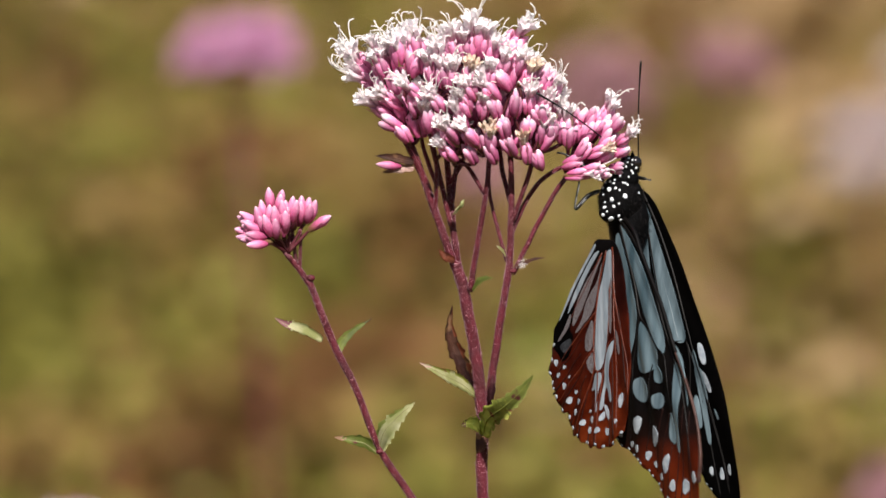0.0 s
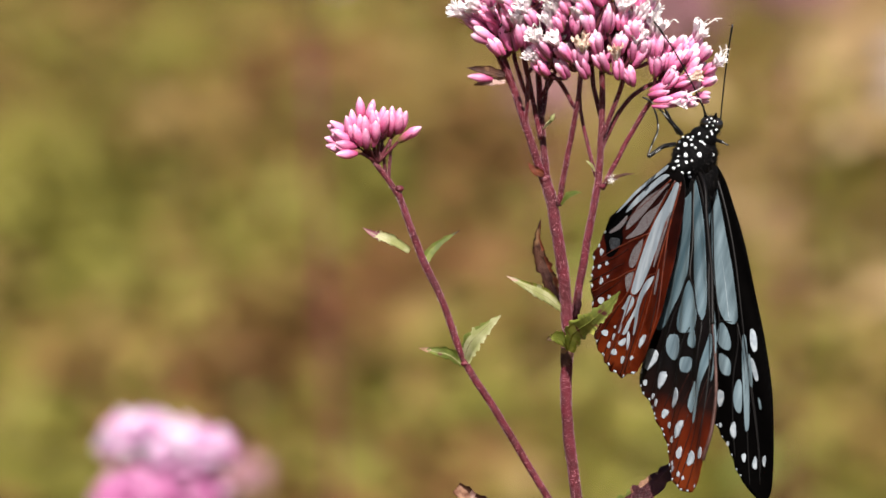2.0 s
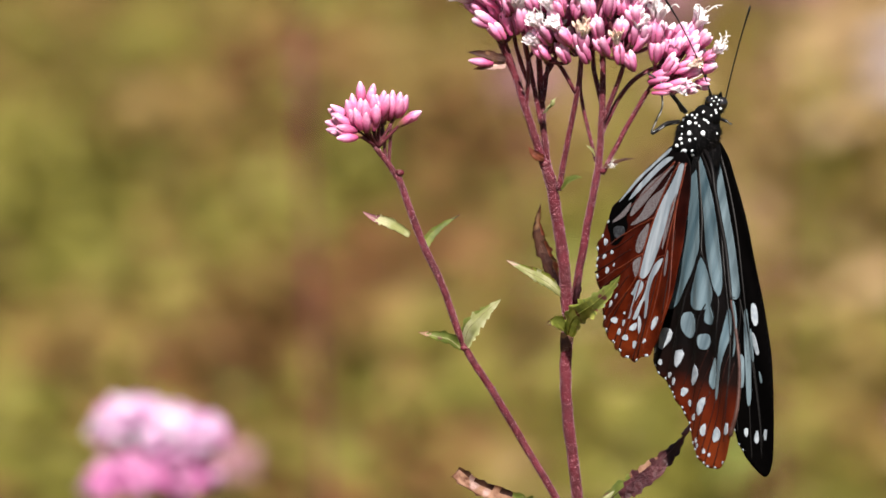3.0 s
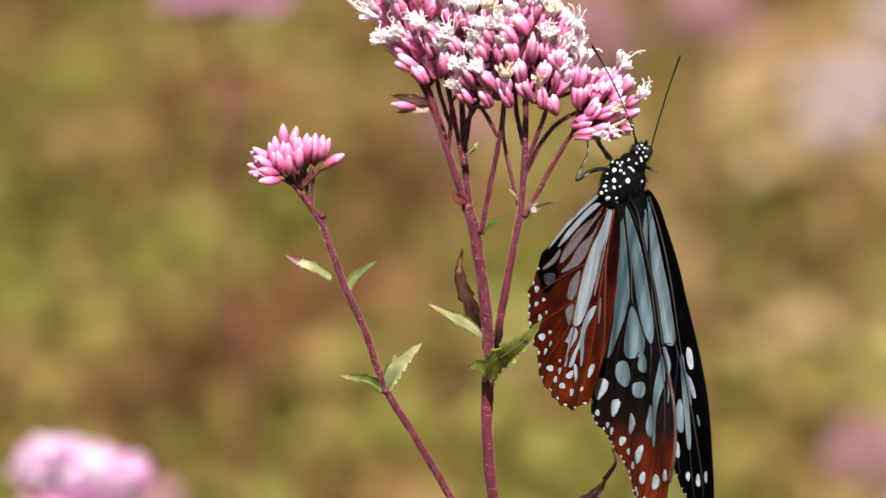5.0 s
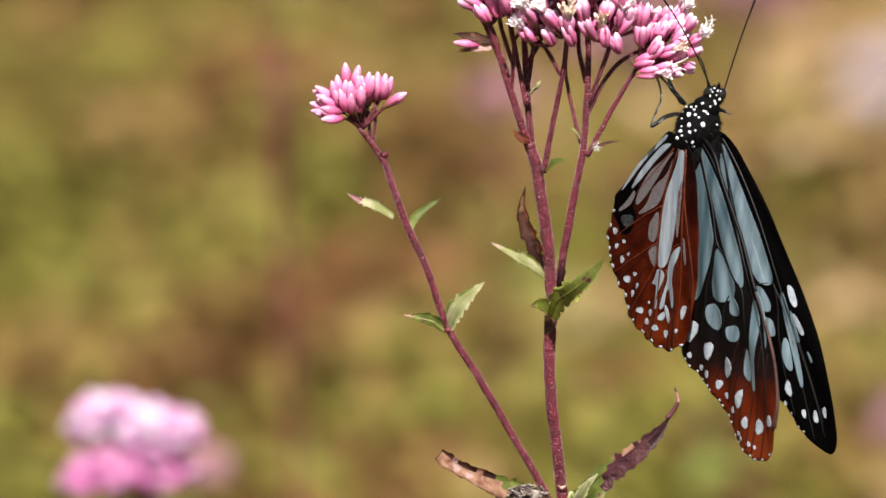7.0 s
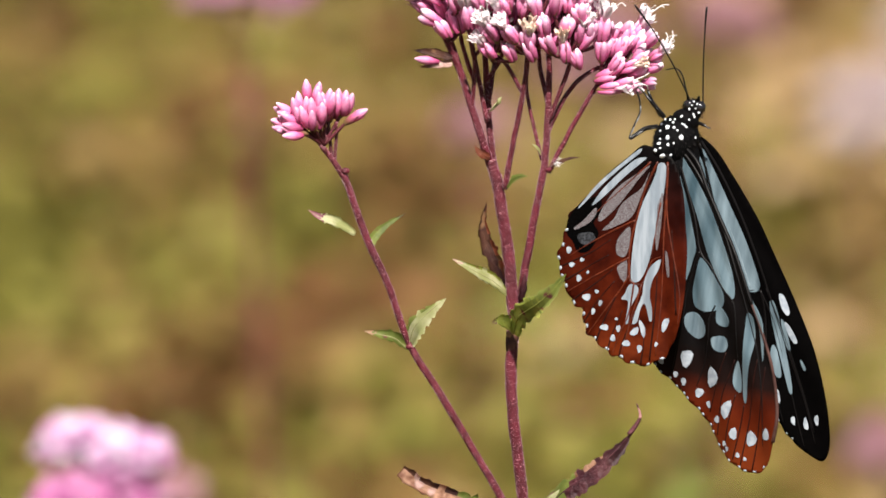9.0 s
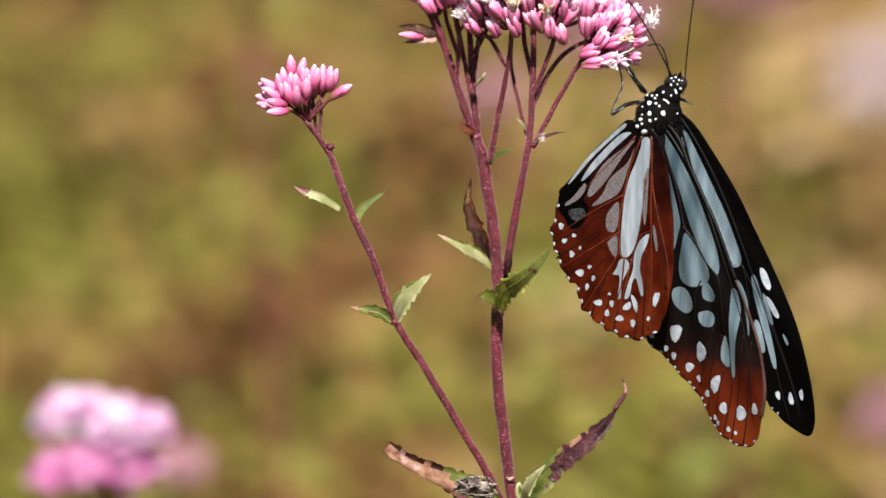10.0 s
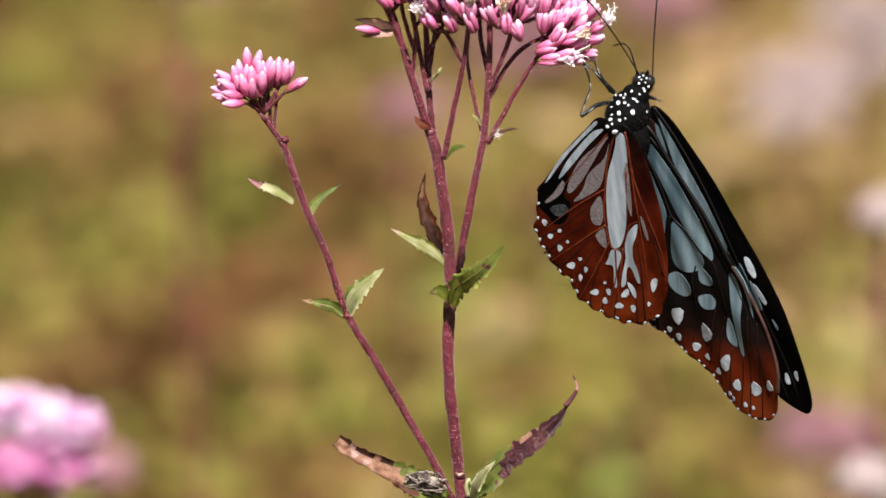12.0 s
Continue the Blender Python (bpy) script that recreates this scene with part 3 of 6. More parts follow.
    spray(((65.2, 14.2, 61.0, 7.4, "styled"), (67.5, 15.6, 62.0, 12.4, "styled"), (69.6, 20.6, 64.2, 17.2, "open"), (71.2, 22.6, 66.0, 19.4, "closed"), (71.0, 18.6, 66.8, 15.8, "open"), (70.2, 14.0, 67.6, 7.2, "styled"),
           (72.2, 12.8, 70.2, 6.4, "styled"), (73.2, 13.0, 74.0, 6.8, "closed"), (75.4, 12.4, 76.0, 6.2, "closed"), (74.8, 17.2, 71.2, 13.2, "open"), (76.6, 14.6, 75.6, 9.4, "open"), (72.4, 24.6, 69.4, 20.6, "closed")))
    spray(((78.6, 12.6, 77.2, 6.4, "styled"), (80.6, 10.8, 79.2, 4.6, "styled"), (82.4, 9.8, 81.6, 4.0, "open"), (84.0, 10.0, 83.6, 3.0, "styled"), (85.4, 9.8, 86.4, 3.8, "open"), (86.6, 11.2, 88.0, 6.2, "open"),
           (89.6, 9.0, 94.0, 3.6, "styled"), (78.4, 18.8, 76.2, 15.4, "styled"), (80.0, 15.0, 80.0, 10.0, "open"), (82.2, 14.4, 83.4, 10.2, "faded"), (84.0, 16.8, 82.2, 13.8, "open"), (83.0, 19.4, 81.4, 15.4, "styled")))
    spray(((86.6, 15.2, 86.8, 11.0, "open"), (88.4, 13.4, 89.4, 9.0, "open"), (91.0, 13.4, 92.4, 8.6, "open"), (90.0, 15.4, 87.8, 11.6, "closed"), (93.0, 14.6, 94.4, 10.4, "faded"), (94.6, 15.6, 96.8, 11.2, "closed"),
           (96.8, 17.6, 98.4, 13.0, "styled"), (93.4, 19.6, 93.6, 15.4, "styled"), (88.0, 19.8, 86.8, 15.8, "closed"), (91.0, 19.8, 91.4, 15.6, "closed"), (85.4, 20.4, 85.8, 16.2, "open"), (79.4, 23.2, 76.6, 18.8, "closed")))
    spray(((81.0, 24.8, 78.2, 20.4, "open"), (84.4, 25.0, 81.8, 21.6, "open"), (80.4, 27.8, 78.0, 24.2, "open"), (84.0, 28.0, 82.6, 25.0, "closed"), (86.6, 26.4, 86.4, 21.4, "faded"), (87.6, 27.8, 86.0, 23.8, "closed"),
           (91.0, 26.8, 88.8, 23.0, "closed"), (93.0, 23.6, 93.8, 18.8, "closed"), (93.2, 28.0, 92.6, 22.8, "faded"), (95.6, 29.4, 94.6, 26.2, "closed"), (95.6, 25.2, 96.4, 20.0, "open"), (97.4, 24.6, 97.6, 20.4, "closed")))
    spray(((99.4, 24.8, 99.8, 18.8, "styled"), (76.0, 22.6, 75.2, 16.8, "open"), (73.8, 19.8, 72.8, 15.4, "closed"), (88.2, 17.0, 85.0, 12.8, "open"), (89.6, 23.6, 88.6, 19.0, "closed"), (78.6, 14.8, 78.0, 9.8, "open"), (82.4, 22.6, 80.6, 18.2, "open"), (96.0, 21.6, 95.0, 17.4, "closed")))
    # heads of the far side, seen through the gaps
    heads = []
    tries = 0
    while len(heads) < 95 and tries < 20000:
        tries += 1
        z, u = rnd.uniform(8.5, 25.0), rnd.uniform(-1, 1)
        left = 65.5 + 0.35 * (z - 8.0) if z < 18 else 69.0 + 1.1 * (z - 18)
        right = min(98.0, 90.0 + 1.0 * (z - 7))
        x = 0.5 * (left + right) + u * 0.5 * (right - left)
        y = -3.5 + 11.0 * math.sqrt(max(0.0, 1 - u * u * 0.9 - ((z - 16.0) / 12.5) ** 2 * 0.8)) * rnd.random()
        if all((x - a) ** 2 + (z - b) ** 2 + (y - c) ** 2 > 2.6 ** 2 for a, b, c in heads):
            heads.append((x, z, y))
    for x, z, y in heads:
        p = q(x, z, y)
        d = (p - q(82.0, 38, 1.0)).normalized() + Vector((rnd.uniform(-0.3, 0.3), rnd.uniform(-0.3, 0.3), 0.2))
        d.normalize()
        base = p - d * 2.4 * MM
        flower_head(plant, base, d, rnd.choice(("open", "closed")), rnd, rnd.uniform(0.75, 1.0))
        tip = min(tips, key=lambda t: (t - base).length)
        bm = bmesh.new()
        tube(bm, smooth_line([tip, tip.lerp(base, 0.55) + Vector((0, 0, -0.6 * MM)), base], 4), lambda t: (0.36 - 0.08 * t) * MM, 6)
        part("pedicel", bm, PEDICEL, plant)
    # the cluster that the butterfly drinks from
    hub = q(100.4, 30.6)
    low_heads = ((99.0, 28.6, -3, 0.95, 0.4, 0.78, "closed"), (99.6, 30.2, -4, 1.0, 0.15, 0.78, "open"), (104.4, 30.4, -3, 0.9, 0.3, 0.56, "closed"), (106.9, 29.2, -2, 1.0, 0.1, 0.60, "closed"),
                                        (103.4, 26.8, -3.5, 0.8, 0.4, 0.62, "faded"), (104.3, 27.6, -2, 0.95, 0.3, 0.78, "closed"), (105.4, 26.0, -3, 0.55, 0.8, 0.80, "closed"), (108.0, 27.0, -1.5, 0.85, 0.5, 0.66, "closed"),
                                        (108.4, 25.0, -2, 0.75, 0.7, 0.66, "open"), (99.8, 25.4, -2.5, 0.1, 1.0, 0.84, "closed"), (102.9, 24.3, -2, 0.4, 0.9, 0.84, "closed"), (101.5, 24.6, 0, 0.2, 1.0, 0.84, "closed"),
                                        (105.1, 23.5, -1, 0.35, 0.95, 0.80, "closed"), (102.0, 29.6, -4.5, 0.9, 0.25, 0.78, "closed"), (101.4, 27.2, -3.5, 0.5, 0.7, 0.80, "closed"), (106.4, 26.4, 1, 0.7, 0.6, 0.75, "closed"))
    top_heads = ((103.4, 22.4, -0.5, 0.35, 0.95, 0.82, "closed"), (105.4, 21.8, 0.5, 0.45, 0.9, 0.80, "open"), (107.2, 23.0, -1, 0.6, 0.8, 0.75, "closed"), (101.6, 22.6, 0.5, 0.2, 1.0, 0.80, "closed"))
    for x, z, y, dx, dz, size, kind in low_heads + top_heads:
        d = Vector((dx, -0.25, dz)).normalized()
        base = q(x + 0.7, z + 0.4, y)
        SAGGING.append(flower_head(plant, base, d, kind, rnd, size))
        bm = bmesh.new()
        tube(bm, smooth_line([hub, hub.lerp(base, 0.6) + Vector((0, 0, -0.4 * MM)), base], 4), lambda t: (0.42 - 0.1 * t) * MM, 6)
        SAGGING.append(part("pedicel", bm, PEDICEL, plant))
    SAGGING.append(shared("style", KIT["style"][0], plant, aim(q(110.8, 23.4, -2), (0.75, -0.1, 0.65))))
    SAGGING.append(shared("style", KIT["style"][2], plant, aim(q(104.0, 29.4, -5), (0.95, -0.1, 0.15))))
    # the small cluster of closed buds
    hub = q(51.0, 44.8)
    for x, z, y, dx, dz, n in ((48.9, 37.6, 0, 0.04, 1, 2), (51.2, 39.4, -1.5, 0.06, 1, 3), (53.8, 39.6, 0, 0.14, 1, 4), (54.8, 40.6, -1, 0.85, 0.6, 1), (47.4, 40.4, -1, -0.12, 1, 3), (49.4, 41.6, -3, 0.0, 1, 3),
                               (46.2, 41.2, 0, -0.45, 0.8, 2), (46.8, 42.0, -2.5, -0.8, 0.30, 3), (45.8, 41.0, 1, -0.85, 0.42, 3), (47.8, 42.4, -3.5, -0.8, 0.05, 2), (51.9, 40.8, 2, 0.1, 1, 2), (50.2, 40.6, -2.5, -0.05, 1, 2), (48.2, 41.2, -3, -0.25, 0.9, 2)):
        d = Vector((dx, -0.2, dz)).normalized()
        base = q(x, z, y)
        head = shared("flower_head", rnd.choice(KIT["cup"]), plant, aim(base, d, rnd.uniform(0, 6.28)) @ Matrix.Diagonal((0.72, 0.72, 0.72, 1)))
        n += n > 1
        for k in range(n):
            a = 2 * math.pi * k / n + rnd.uniform(0, 1)
            off = 0.0 if n == 1 else 1.25
            size = rnd.uniform(0.95, 1.25)
            shared("bud", rnd.choice(KIT["fat"]), head, aim(Vector((off * math.cos(a), off * math.sin(a), rnd.uniform(0, 1.0))) * MM, (0.16 * math.cos(a) * (n > 1), 0.16 * math.sin(a) * (n > 1), 1), a) @ Matrix.Diagonal((0.94, 0.94, size, 1)))
        bm = bmesh.new()
        tube(bm, smooth_line([hub, hub.lerp(base, 0.6), base], 4), lambda t: (0.34 - 0.08 * t) * MM, 6)
        part("pedicel", bm, PEDICEL, plant)
    # loose bract buds under the dome
    for a, b, w, mat in (((73.2, 28.4), (66.4, 27.2), 1.0, LEAF_DARK), ((73.3, 29.4), (67.6, 30.2), 0.9, LEAF_TAN)):
        leaf_part("leaf", plant, [q(*a, -3), q((a[0] + b[0]) / 2, (a[1] + b[1]) / 2 - 0.2, -3.2), q(*b, -3)], w, mat, (0, 0.4, 1), 0.25, 3, seed=3)
    m = aim(q(71.0, 29.1, -3.4), (-1, -0.1, 0.12))
    shared("bud", KIT["fat"][0], plant, m @ Matrix.Diagonal((0.62, 0.62, 0.86, 1)))
    # leaves
    leaf_part("leaf", plant, [q(57.0, 60.3), q(53.5, 58.2, -1), q(50.5, 57.2, -1.5), q(48.6, 56.0, -2)], 1.15, LEAF_PALE, (0, 0.5, 0.9), 0.3, 4, seed=1, tip_mat=LEAF_MAUVE, tip_from=0.5)
    leaf_part("leaf", plant, [q(59.6, 62.7), q(60.4, 60.6, 1), q(62.5, 58.7, 2), q(65.8, 56.8, 3)], 1.1, LEAF_GREEN, (-0.4, 0.6, 0.6), 0.3, 4, seed=2, tip_mat=LEAF_BROWN, tip_from=0.8)
    leaf_part("leaf", plant, [q(67.0, 79.8), q(68.0, 76.2, -2), q(70.5, 73.3, -3), q(73.4, 70.8, -3)], 2.0, LEAF_PALE, (-0.7, 0.45, 0.5), 0.25, 6, seed=3, edge_mat=LEAF_GREEN)
    leaf_part("leaf", plant, [q(66.6, 80.2), q(64.5, 78.3, -2), q(62.0, 77.6, -3), q(59.0, 77.0, -3)], 1.4, LEAF_GREEN, (0, 0.6, 0.8), 0.3, 5, seed=4, tip_mat=LEAF_TAN, tip_from=0.72)
    leaf_part("leaf", plant, [q(85.5, 77.0, -1.5), q(86.3, 73.0, -8), q(89.0, 70.2, -13), q(92.0, 67.0, -16), q(94.2, 64.0, -17)], 2.2, LEAF_LIME, (-0.75, 0.42, 0.5), 0.16, 7, wave=0.12, seed=5, foot_mat=LEAF_LIME, foot_to=0.3, tip_mat=LEAF_GREEN, tip_from=0.45)
    leaf_part("leaf", plant, [q(85.3, 76.5, -1.5), q(84.0, 74.7, -4), q(82.8, 74.2, -6), q(81.6, 74.4, -7)], 1.5, LEAF_LIME, (0.1, 0.6, 0.8), 0.3, 4, seed=6, tip_mat=LEAF_BROWN, tip_from=0.7)
    leaf_part("leaf", plant, [q(84.0, 69.8, -1), q(81.5, 67.5, -3), q(78.3, 65.6, -5), q(74.3, 63.4, -6)], 2.0, LEAF_PALE, (-0.2, 0.6, 0.8), 0.2, 7, seed=7, edge_mat=LEAF_LIME, tip_mat=LEAF_TAN, tip_from=0.8)
    leaf_part("leaf", plant, [q(83.6, 69.0, 1.0), q(81.8, 65.0, -1), q(80.2, 61.5, -1), q(79.4, 57.5, -1), q(80.0, 54.0, -1)], 1.6, LEAF_DARK, (1, 0.4, 0.2), 0.3, 5, curl=0.5, wave=0.28, seed=8, edge_mat=LEAF_RUST)
    leaf_part("leaf", plant, [q(83.6, 51.2, -1), q(84.4, 49.6, -2), q(85.8, 48.9, -2.5), q(87.3, 48.8, -3)], 0.75, LEAF_GREEN, (0, 0.5, 1), 0.3, 3, seed=9)
    leaf_part("leaf", plant, [q(80.4, 46.0, -1), q(79.2, 45.4, -2), q(78.3, 44.8, -2), q(77.6, 43.8, -2)], 0.9, LEAF_RUST, (0.4, 0.5, 0.9), 0.3, 3, seed=10)
    leaf_part("leaf", plant, [q(80.2, 38.0, 0), q(80.8, 36.8, -1.5), q(81.6, 36.0, -1.5), q(82.2, 35.2, -1)], 0.8, LEAF_PALE, (0.7, 0.3, 0.5), 0.4, 3, seed=11)
    leaf_part("leaf", plant, [q(91.2, 47.2, -0.5), q(92.8, 46.4, -1), q(94.6, 45.7, -1), q(96.6, 45.5, -1)], 0.42, LEAF_DARK, (0, 0.4, 1), 0.3, 3, seed=12)
    leaf_part("leaf", plant, [q(89.4, 45.4, 0), q(88.8, 44.2, -0.5), q(87.8, 43.4, -0.5)], 0.4, LEAF_PALE, (0, 0.4, 1), 0.3, 3, seed=13)
    leaf_part("leaf", plant, [q(86.6, 71.0, -1), q(87.0, 68.4, -1.5), q(87.2, 66.2, -1.5)], 0.8, LEAF_BROWN, (1, 0.3, 0.0), 0.4, 3, seed=14)
    # withered leaves at the low node
    leaf_part("leaf", plant, [q(90.0, 111.0, -1), q(92.4, 107.4, -3), q(95.8, 103.8, -4), q(100.2, 100.6, -5), q(104.2, 96.6, -5), q(106.8, 93.4, -5)], 2.7, LEAF_BROWN, (-0.45, 0.55, 0.70), 0.2, 11,
              curl=0.5, wave=0.38, seed=15, edge_mat=LEAF_TAN, foot_mat=LEAF_GREEN, foot_to=0.30, tip_mat=LEAF_PLUM, tip_from=0.60, label="withered purple-brown leaf with tan patches")
    tip = bmesh.new()
    tube(tip, smooth_line([q(106.4, 93.8, -5), q(107.9, 91.6, -5), q(108.3, 90.2, -5), q(107.6, 88.2, -5)], 5), lambda t: (0.5 - 0.38 * t) * MM, 7)
    part("leaf_tip", tip, LEAF_BROWN, plant)
    leaf_part("leaf", plant, [q(90.4, 111.2, -2), q(91.0, 108.6, -5), q(92.4, 105.8, -7), q(94.4, 103.4, -8)], 1.25, LEAF_PALE, (-0.7, 0.4, 0.6), 0.3, 4, seed=16)
    leaf_part("leaf", plant, [q(86.2, 111.6, -2), q(82.4, 109.4, -4), q(78.8, 107.6, -5), q(73.8, 105.6, -6), q(69.4, 103.6, -6), q(66.2, 101.4, -5)], 2.7, LEAF_TAN, (0.15, 0.50, 0.86), 0.12, 7,
              curl=0.45, wave=0.38, seed=17, blunt=0.62, edge_mat=LEAF_DARK, foot_mat=LEAF_GREEN, foot_to=0.34, label="withered tan leaf with dark curled rim")
    leaf_part("leaf", plant, [q(87.0, 112.4, -2), q(84.0, 111.0, -6), q(80.4, 109.8, -8), q(77.4, 108.4, -8)], 1.2, LEAF_GREEN, (0.1, 0.5, 0.9), 0.3, 4, seed=18)
    bm = bmesh.new()
    tube(bm, smooth_line([q(89.9, 110.6, -3), q(89.5, 108.8, -3.6), q(89.9, 107.6, -3.6), q(90.3, 108.4, -3.4)], 5), lambda t: (0.42 - 0.2 * t) * MM, 7)
    part("shoot", bm, LEAF_PALE, plant, "tiny pale curled shoot")
    # crumpled dry remains
    lump = bmesh.new()
    heart = q(82.2, 108.2, -6)
    ball(lump, heart, (3.0 * MM, 1.6 * MM, 1.5 * MM), seg=14, rings=9)
    for v in lump.verts:
        v.co += (v.co - heart).normalized() * 0.8 * MM * noise.noise(v.co * 900)
    for i in range(46):
        a, b = rnd.uniform(0, 6.28), rnd.uniform(-1.1, 1.1)
        pts = []
        for k in range(5):
            a += rnd.uniform(0.1, 0.5)
            b += rnd.uniform(-0.35, 0.35)
            k_ = 1.05 + rnd.uniform(-0.05, 0.22)
            pts.append(heart + Vector((3.3 * math.cos(b) * math.cos(a), 1.9 * math.cos(b) * math.sin(a), 1.8 * math.sin(b))) * k_ * MM)
        thick = rnd.uniform(0.10, 0.24)
        tube(lump, smooth_line(pts, 4), lambda t: thick * MM * (0.4 + 0.6 * math.sin(math.pi * t)), 5, rough=0.3)
    part("withered_bud", lump, DRY, plant, "crumpled grey-brown dead flower bud")
    # a tuft of seed fluff caught on the fork
    bm = bmesh.new()
    for i in range(44):
        o = q(92.4 + rnd.gauss(0, 0.35), 46.6 + rnd.gauss(0, 0.35), -1.5)
        d = Vector((rnd.gauss(0.1, 0.42), rnd.gauss(0, 0.42), rnd.gauss(-0.25, 0.5)))
        tube(bm, [o, o + d * 0.4 * MM + Vector((0, 0, 0.1 * MM)), o + d * 0.8 * MM], lambda t: (0.035 - 0.025 * t) * MM, 4)
    part("fluff", bm, STYLE, plant, "caught tuft of white seed fluff", smooth=False)
    # leaf scar, and a dark sleeve that paints the leaves' shadow on the stem
    bm = bmesh.new()
    tube(bm, [q(87.5, 106.9, -1.0), q(88.2, 107.3, -1.35), q(88.9, 106.9, -1.0)], lambda t: (0.16 + 0.22 * math.sin(math.pi * t)) * MM, 7)
    part("leaf_scar", bm, LEAF_TAN, plant)
    bm = bmesh.new()
    tube(bm, smooth_line([q(85.45, 76.8, 0), q(85.3, 78.4, 0), q(85.3, 80.2, 0)], 4), lambda t: (1.25 - 0.2 * t) * MM, 12, rough=0.03)
    part("node", bm, LEAF_DARK, plant, "dark sleeve painting the leaves' shadow on the stem")
    # swollen nodes
    for x, z, r in ((55.0, 49.2, 0.85), (80.6, 47.0, 1.0), (82.0, 51.2, 0.8), (67.2, 80.0, 0.75), (88.3, 107.6, 1.12), (90.8, 48.0, 0.7)):
        bm = bmesh.new()
        ball(bm, q(x, z, -0.2), (r * MM, r * MM, r * 0.7 * MM), seg=10, rings=7)
        part("node", bm, STEM, plant)
    return plant


build_plant()

# ---- the butterfly ----
from mathutils.geometry import delaunay_2d_cdt

FORE_WIDE, HIND_WIDE = 1.09, 1.07


def camber(x, y):
    """The gentle bulge of a wing and the fan of pleats that run out from its hinge, in millimetres."""
    r = math.hypot(x, y)
    pleat = (0.10 * min(1.0, r / 24.0) ** 1.5 + 0.20 * min(1.0, max(0.0, (r - 20.0) / 14.0))) * math.sin(38 * math.atan2(x, -y - 0.01))
    return 0.7 * math.sin(math.pi * min(1.0, -y / 56.0 if y < 0 else 0)) + pleat


def closed_line(pts, per=4):
    """A smooth closed outline through the points."""
    n = len(pts)
    out = []
    for i in range(n):
        a, b, c, d = (Vector(pts[(i + k) % n]) for k in (-1, 0, 1, 2))
        for j in range(per):
            t = j / per
            out.append(0.5 * (2 * b + (c - a) * t + (2 * a - 5 * b + 4 * c - d) * t * t + (3 * b - a - 3 * c + d) * t ** 3))
    return out


def divided(line, step):
    """The same closed outline with no stretch longer than step."""
    out = []
    for a, b in zip(line, line[1:] + line[:1]):
        k = max(1, math.ceil((b - a).length / step))
        out += [a.lerp(b, j / k) for j in range(k)]
    return out


def add_sheet(bm, outline, heights, step=0.0, mats=(0, 0)):
    """Fills an outline with two skins at the given heights, joined by a rim."""
    pts = [Vector(p) for p in outline]
    n = len(pts)
    extra = []
    if step:
        xs, ys = [p.x for p in pts], [p.y for p in pts]
        y = min(ys)
        while y < max(ys):
            x = min(xs)
            while x < max(xs):
                extra.append(Vector((x, y)))
                x += step
            y += step
    v, e, f = delaunay_2d_cdt(pts + extra, [], [list(range(n))], 1, 1e-4)[:3]
    skins = []
    for h in heights:
        skins.append([bm.verts.new((p.x * MM, p.y * MM, (camber(p.x, p.y) + h) * MM)) for p in v])
    for k, skin in enumerate(skins):
        for tri in f:
            face = bm.faces.new([skin[i] for i in (tri if k == 0 else tri[::-1])])
            face.material_index = mats[k]
    count = {}
    for tri in f:
        for a, b in zip(tri, tri[1:] + tri[:1]):
            count[(a, b)] = 1
    for a, b in count:
        if (b, a) not in count:
            bm.faces.new((skins[0][b], skins[0][a], skins[1][a], skins[1][b])).material_index = mats[0]


def patch(name, wing, mat, pts, wide, ox, oy, h=0.10, per=3):
    """A pale cell given by its corners on the wing's own sheet (tenths of a millimetre)."""
    bm = bmesh.new()
    line = closed_line([((x - ox) * 0.1 * wide, (oy - y) * 0.1) for x, y in pts], per)
    add_sheet(bm, divided(line, 0.5), (h, -h), 0.7)
    bmesh.ops.recalc_face_normals(bm, faces=bm.faces[:])
    return part(name, bm, mat, wing, smooth=False)


def spot(wing, x, y, rx, ry, turn, wide, ox, oy, h=0.16):
    """A small oval spot of white scales, a little uneven."""
    bm = bmesh.new()
    c, s = math.cos(radians(turn)), math.sin(radians(turn))
    pts = []
    for k in range(10):
        a = 2 * math.pi * k / 10
        w = 1 + 0.14 * math.sin(3 * a + x)
        u, v = 0.88 * rx * w * math.cos(a), 0.88 * ry * w * math.sin(a)
        pts.append(((x + u * c - v * s - ox) * 0.1 * wide, (oy - (y + u * s + v * c)) * 0.1))
    add_sheet(bm, divided([Vector(p) for p in pts], 0.4), (h, -h), 0.4)
    bmesh.ops.recalc_face_normals(bm, faces=bm.faces[:])
    return part("white_spot", bm, WHITE, wing, smooth=False)


def vein(wing, mat, pts, wide, ox, oy, r0=0.22, r1=0.10):
    bm = bmesh.new()
    line = smooth_line([((x - ox) * 0.1 * wide, (oy - y) * 0.1, 0) for x, y in pts], 9)
    for p in line:
        p.z = camber(p.x, p.y)
    tube(bm, [p * MM for p in line], lambda t: (r0 + (r1 - r0) * t) * MM, 6)
    return part("vein", bm, mat, wing)


def margin_dots(bm, line, first, last, gap, size, inset):
    """White dots along part of a wing's edge."""
    walked, nxt = 0.0, gap * 0.5
    for a, b in zip(line[first:last], line[first + 1:last + 1]):
        seg = (b - a).length
        while walked + seg > nxt:
            p = a.lerp(b, (nxt - walked) / seg)
            t = (b - a).normalized()
            p = p + Vector((t.y, -t.x)) * -inset
            pts = []
            for k in range(8):
                an = 2 * math.pi * k / 8
                pts.append(p + t * size * 1.25 * math.cos(an) + Vector((-t.y, t.x)) * size * 0.75 * math.sin(an))
            add_sheet(bm, pts, (0.13, -0.13))
            nxt += gap * random.uniform(0.55, 1.45)
        walked += seg


